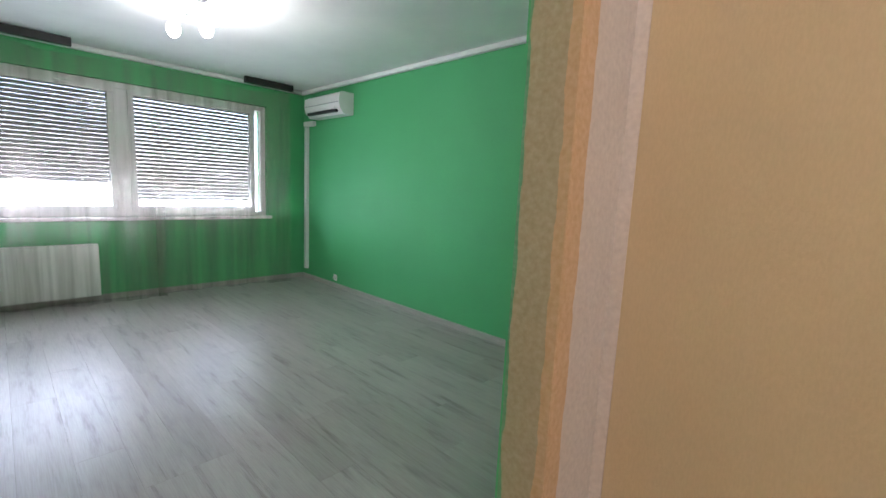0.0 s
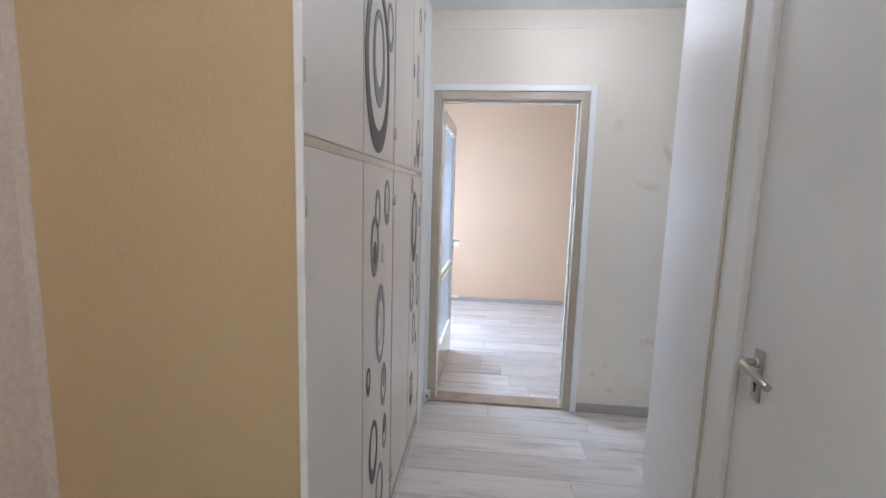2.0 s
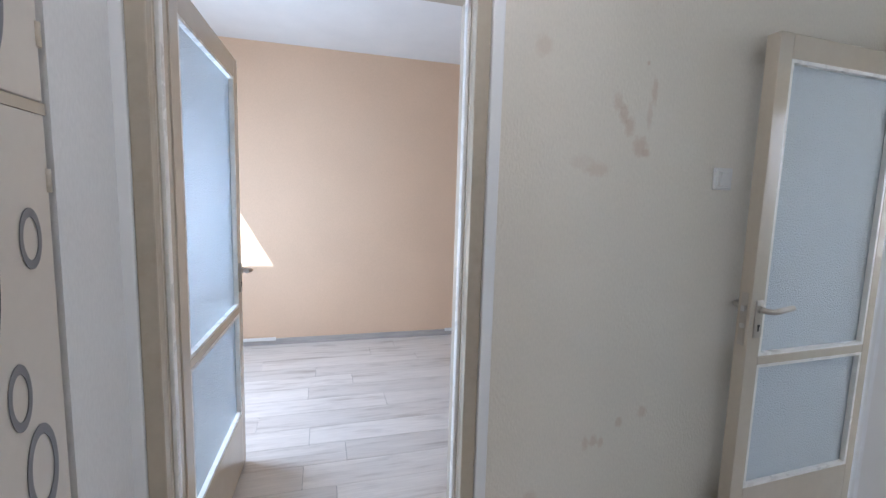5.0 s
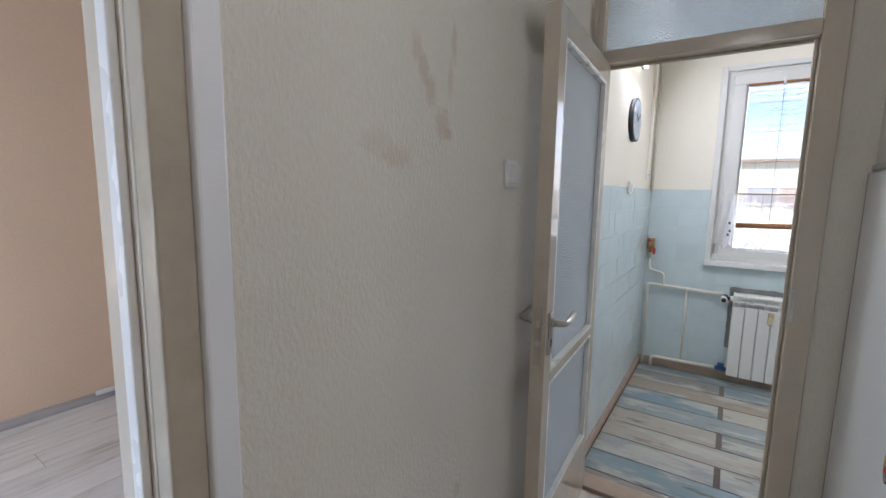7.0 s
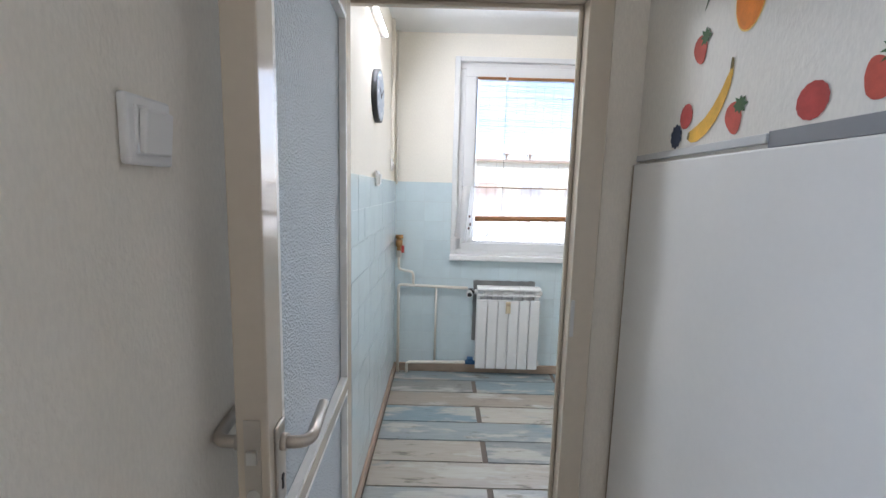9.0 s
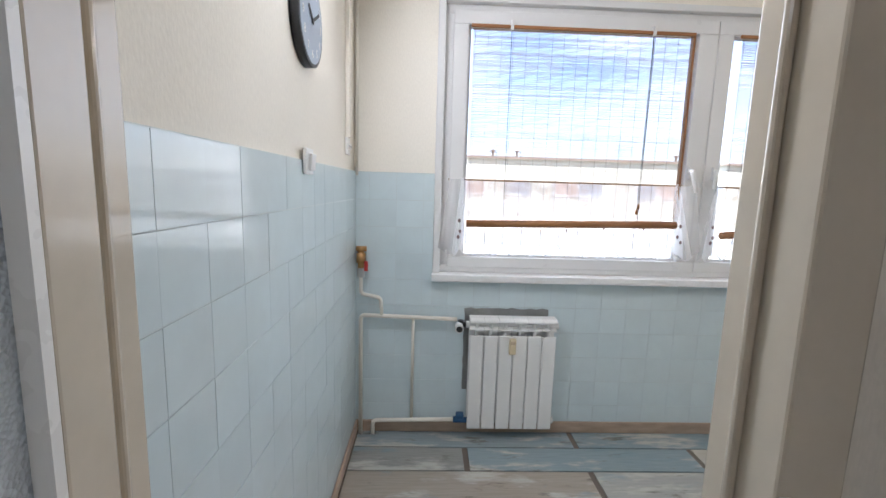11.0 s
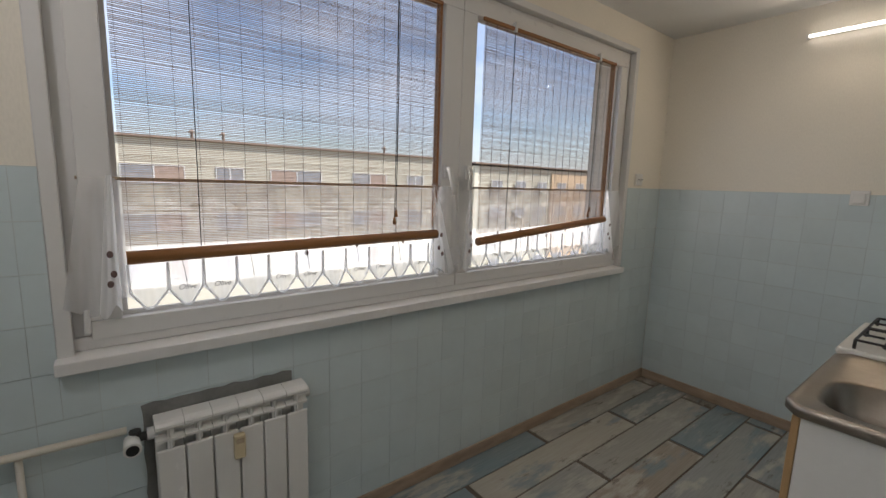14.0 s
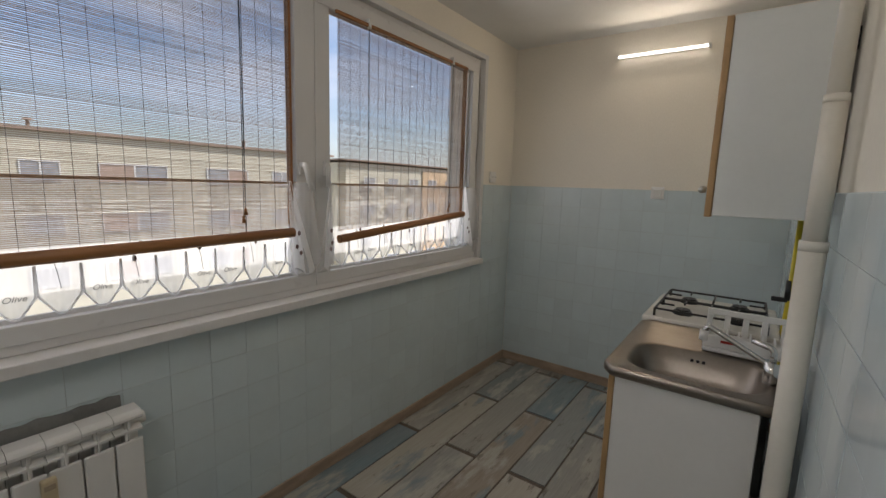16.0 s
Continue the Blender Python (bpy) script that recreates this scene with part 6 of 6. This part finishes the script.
# ceiling lamp with five lit bulbs
LX, LY = -3.62, -1.99
cla = thing("ceiling_lamp", "chrome ceiling lamp with five lit glass bulbs", "lamp", at=(LX, LY, CEIL))
bm = B()
cyl(bm, (0, 0, -0.03), (0, 0, -0.001), 0.06, 0.07, 24)
part("ceiling_rose", bm, "chrome", cla, "", True)
bm = B()
tube(bm, [(-0.36, -0.02, -0.07), (-0.12, 0.05, -0.06), (0.12, -0.05, -0.06), (0.42, 0.02, -0.07)], 0.008, 8)
tube(bm, [(0, 0, -0.03), (0, 0, -0.062)], 0.010, 8)
part("arm", bm, "chrome", cla, "curved chrome arm", True)
for k, (x, y) in enumerate(((-0.34, -0.05), (-0.14, 0.09), (0.17, 0.05), (0.02, -0.12), (0.42, 0.03))):
    bm = B()
    tube(bm, [(x * 0.8, y * 0.3, -0.065), (x, y * 0.8, -0.075), (x, y, -0.11)], 0.008, 8)
    s = part("socket", bm, "chrome", cla, "", True)
    bm = B()
    ball(bm, (x * 1.03, y * 1.12, -0.165), 0.047, 1, 1, 1.25, 18)
    part("bulb", bm, "bulb", s, "lit frosted glass bulb", True)
    pl = bpy.data.lights.new("bulb_light", "POINT")
    pl.energy, pl.color, pl.shadow_soft_size = 1.2, (1.0, 0.92, 0.83), 0.05
    plo = new("bulb_light", pl)
    plo.location = (LX + x * 1.03, LY + y * 1.12, CEIL - 0.25)

# lit lamp added out of view to brighten the corridor
hl = thing("ceiling_lamp", "unseen added ceiling lamp, round white glass, lit to brighten the hall", "lamp", "hall lamps", at=(0.30, -3.35, CEIL))
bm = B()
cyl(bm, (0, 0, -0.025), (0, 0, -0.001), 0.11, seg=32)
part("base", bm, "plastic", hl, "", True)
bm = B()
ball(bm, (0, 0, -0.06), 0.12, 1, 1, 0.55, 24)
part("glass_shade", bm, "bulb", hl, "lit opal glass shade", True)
hp = bpy.data.lights.new("corridor_fill_light", "POINT")
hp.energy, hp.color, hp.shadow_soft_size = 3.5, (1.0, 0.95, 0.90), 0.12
hpo = new("corridor_fill_light", hp)
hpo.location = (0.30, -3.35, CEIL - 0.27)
# a second unseen lamp, added to brighten the alcove end
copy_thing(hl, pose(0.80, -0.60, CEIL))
hp = bpy.data.lights.new("hall_fill_light", "POINT")
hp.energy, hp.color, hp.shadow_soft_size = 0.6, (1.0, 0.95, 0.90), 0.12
hpo = new("hall_fill_light", hp)
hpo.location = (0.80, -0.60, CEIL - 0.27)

# ---- outside ----
bm = B()
box(bm, -400, 400, -400, 400, -11.5, -11.0)
solid("ground", bm, "ground", "dry grass ground far below", "", kind="structure")


def far_window(bx, y, z, w, h, shut):
    f = thing("window", "white framed window with a brown shutter" if shut else "white framed window", "window", "facade windows", at=(bx, y, z))
    bm = B()
    for b in ((-0.06, 0.02, -w / 2 - 0.06, w / 2 + 0.06, -h / 2 - 0.06, -h / 2), (-0.06, 0.02, -w / 2 - 0.06, w / 2 + 0.06, h / 2, h / 2 + 0.06), (-0.06, 0.02, -w / 2 - 0.06, -w / 2, -h / 2, h / 2), (-0.06, 0.02, w / 2, w / 2 + 0.06, -h / 2, h / 2), (-0.06, 0.02, -0.04, 0.04, -h / 2, h / 2)):
        box(bm, *b)
    part("frame", bm, "far_white", f)
    for y0, y1, k in ((-w / 2, -0.04, 0), (0.04, w / 2, 1)):
        bm = B()
        box(bm, -0.02, 0.02, y0, y1, -h / 2, h / 2)
        part("pane", bm, "far_glass" if not (shut and k == shut % 2) else "shutter", f)
    return f


ab = thing("apartment_building", "long cream apartment building with a flat roof across the yard", "building", at=(33.0, 0, -11))
for nm, b, m in (("wall", (33.0, 44.0, -25.5, 60.0, -11, 3.55), "facade"), ("roof", (32.75, 44.3, -25.8, 60.3, 3.55, 3.70), "roof_edge")):
    bm = B()
    box(bm, *b)
    bm.transform(Matrix.Translation((-33.0, 0, 11)))
    part(nm, bm, m, ab)
for y in (-5.1, -6.9, 8.0, -19.0):
    bm = B()
    cyl(bm, (35, y, 3.8), (35, y, 4.22), 0.09)
    cyl(bm, (35, y, 4.22), (35, y, 4.36), 0.26, 0.05)
    bm.transform(Matrix.Translation((-33.0, 0, 11)))
    part("chimney", bm, "roof_edge", ab)
a2 = thing("apartment_building", "farther cream and orange apartment building", "building", at=(36.0, -45, -11))
for nm, b, m in (("wall", (36.0, 46.0, -70, -30.0, -11, 3.4), "facade"), ("wall", (35.8, 46.0, -110, -70, -11, 3.6), "facade_orange"), ("wall", (35.8, 36.0, -52, -42, -11, 3.0), "facade_orange"), ("roof", (35.5, 46.3, -110.3, -29.7, 3.6, 3.75), "roof_edge")):
    bm = B()
    box(bm, *b)
    bm.transform(Matrix.Translation((-36.0, 45, 11)))
    part(nm, bm, m, a2)
rw = random.Random(4)
first = {}
for st_ in range(5):
    for k in range(14):
        y = (-2.8, -6.8, -11.0, -16.6, -20.8)[k % 5] + (0, 22.5, 45)[k // 5]
        w = (3.0, 1.5, 3.4, 2.8, 1.5)[k % 5]
        s = (2, 0, 1, 2, 0)[k % 5]
        key = (w, s)
        z = 1.55 - 2.8 * st_
        if key in first:
            copy_thing(first[key], pose(32.98, y, z))
        else:
            first[key] = far_window(32.98, y, z, w, 0.95, s)
for st_ in range(4):
    for k in range(10):
        copy_thing(first[min(first)], pose(35.75, -33 - k * 3.6, 1.5 - 2.8 * st_))

# ---- pieces: boards and tiles ----
SHARED = {}


def piece(parent, name, x0, y0, z0, dx, dy, dz, material):
    key = (name, round(dx, 4), round(dy, 4), round(dz, 4), material)
    if key not in SHARED:
        bm = B()
        box(bm, 0, dx, 0, dy, 0, dz)
        SHARED[key] = finish(name, bm, material)
    ob = new(name, SHARED[key])
    ob.parent = parent
    ob.location = (x0, y0, z0)
    return ob


def boards(name, label, x0, x1, y0, y1, length, width, along, material, gap, seed, base, offset=None, end_gap=None):
    f = structure(name, [(x0, x1, y0, y1, -0.0115, -0.006)], base, label)
    r = random.Random(seed)
    a0, a1, c0, c1 = (x0, x1, y0, y1) if along == "x" else (y0, y1, x0, x1)
    c, row = c0, 0
    while c < c1 - 0.01:
        w = min(width, c1 - c)
        a = a0 - (r.uniform(0.1, 0.95) * length if offset is None else offset[row % len(offset)])
        while a < a1:
            s, e = max(a, a0), min(a + length, a1)
            if e - s > 0.02:
                if along == "x":
                    piece(f, "board", s, c, -0.006, e - s - gap, w - gap, 0.006, material)
                else:
                    piece(f, "plank_tile", c, s, -0.006, w - gap, e - s - end_gap, 0.006, material)
            a += length
        c += width
        row += 1
    return f


boards("floor_hall", "pale grey oak laminate floor", -0.63, 2.73, -4.2, 0.0, 1.28, 0.192, "x", "laminate", 0.0022, 3, "dark_joint")
boards("floor_beige", "pale oak laminate floor", -1.0, 3.3, EY, BY, 1.28, 0.192, "x", "laminate", 0.0022, 5, "dark_joint")
boards("floor_green", "grey oak laminate floor, slightly glossy", GX, -0.63, -4.58, GY, 1.28, 0.192, "x", "laminate_grey", 0.001, 7, "dark_joint")
boards("floor_kitchen", "porcelain planks printed as worn painted boards", 2.73, KX1, KY0, 0.0, 1.26, 0.2, "y", "plank_tile", 0.0095, 11, "grout", (0.50, 1.13), 0.030)


def tiled(parent_name, label, plane, at, a0, a1, z0, z1, holes=(), start=None):
    """15 cm glazed tiles on a wall; plane 'x' or 'y' with the outer face 12 mm before it (sign in at)."""
    pos, sign = at
    s = 0.1465
    if plane == "y":
        f = structure(parent_name, [(a0, a1, pos, pos + sign * 0.0092, z0, z1)], "tile_grout", label)
    else:
        f = structure(parent_name, [(pos, pos + sign * 0.0092, a0, a1, z0, z1)] if not holes else [(pos, pos + sign * 0.0092, a0, a1, z0, 0.90), (pos, pos + sign * 0.0092, -0.435, a1, 0.90, z1), (pos, pos + sign * 0.0092, a0, -3.435, 0.90, z1)], "tile_grout", label)
    r = random.Random(len(parent_name))
    a = a1 if start is None else start
    while a > a0 + 0.01:
        lo, up = max(a - s, a0), min(a, a1)
        hi = z1
        while hi > z0 + 0.01:
            z = max(hi - s, z0)
            bits = [(lo, up, z, hi)]
            for h0, h1, hz in holes:
                nxt = []
                for p0, p1, q0, q1 in bits:
                    if p1 <= h0 or p0 >= h1 or q1 <= hz:
                        nxt.append((p0, p1, q0, q1))
                    else:
                        if p1 > h1:
                            nxt.append((h1, p1, q0, q1))
                        if p0 < h0:
                            nxt.append((p0, h0, q0, q1))
                        if q0 < hz:
                            nxt.append((max(p0, h0), min(p1, h1), q0, hz))
                bits = nxt
            for p0, p1, q0, q1 in bits:
                if p1 - p0 > 0.008 and q1 - q0 > 0.008:
                    d = 0.0023 + r.uniform(-0.0005, 0.0005)
                    d = round(d, 4)
                    g = 0.0014
                    if plane == "y":
                        y = pos + sign * 0.0092
                        piece(f, "tile", p0, y if sign > 0 else y - d, q0, p1 - p0 - g, d, q1 - q0 - 0.0024, "tile_blue")
                    else:
                        x = pos + sign * 0.0092
                        piece(f, "tile", x if sign > 0 else x - d, p0, q0, d, p1 - p0 - g, q1 - q0 - 0.0024, "tile_blue")
            hi -= s
        a -= s
    return f


tiled("tiles_north", "pale blue glazed wall tiles", "y", (0.0, -1), KX0 + 0.012, KX1 - 0.012, 0.0, 1.49, start=4.722)
tiled("tiles_window", "pale blue glazed wall tiles under the window", "x", (KX1, -1), KY0 + 0.012, 0.0, 0.0, 1.49, [(-3.435, -0.435, 0.90)], 0.063)
tiled("tiles_south", "pale blue glazed wall tiles", "y", (KY0, 1), KX0 + 0.012, KX1 - 0.012, 0.0, 1.49)
tiled("tiles_partition", "pale blue glazed wall tiles behind the sink", "x", (KX0, 1), KY0 + 0.012, -0.90, 0.0, 1.49)
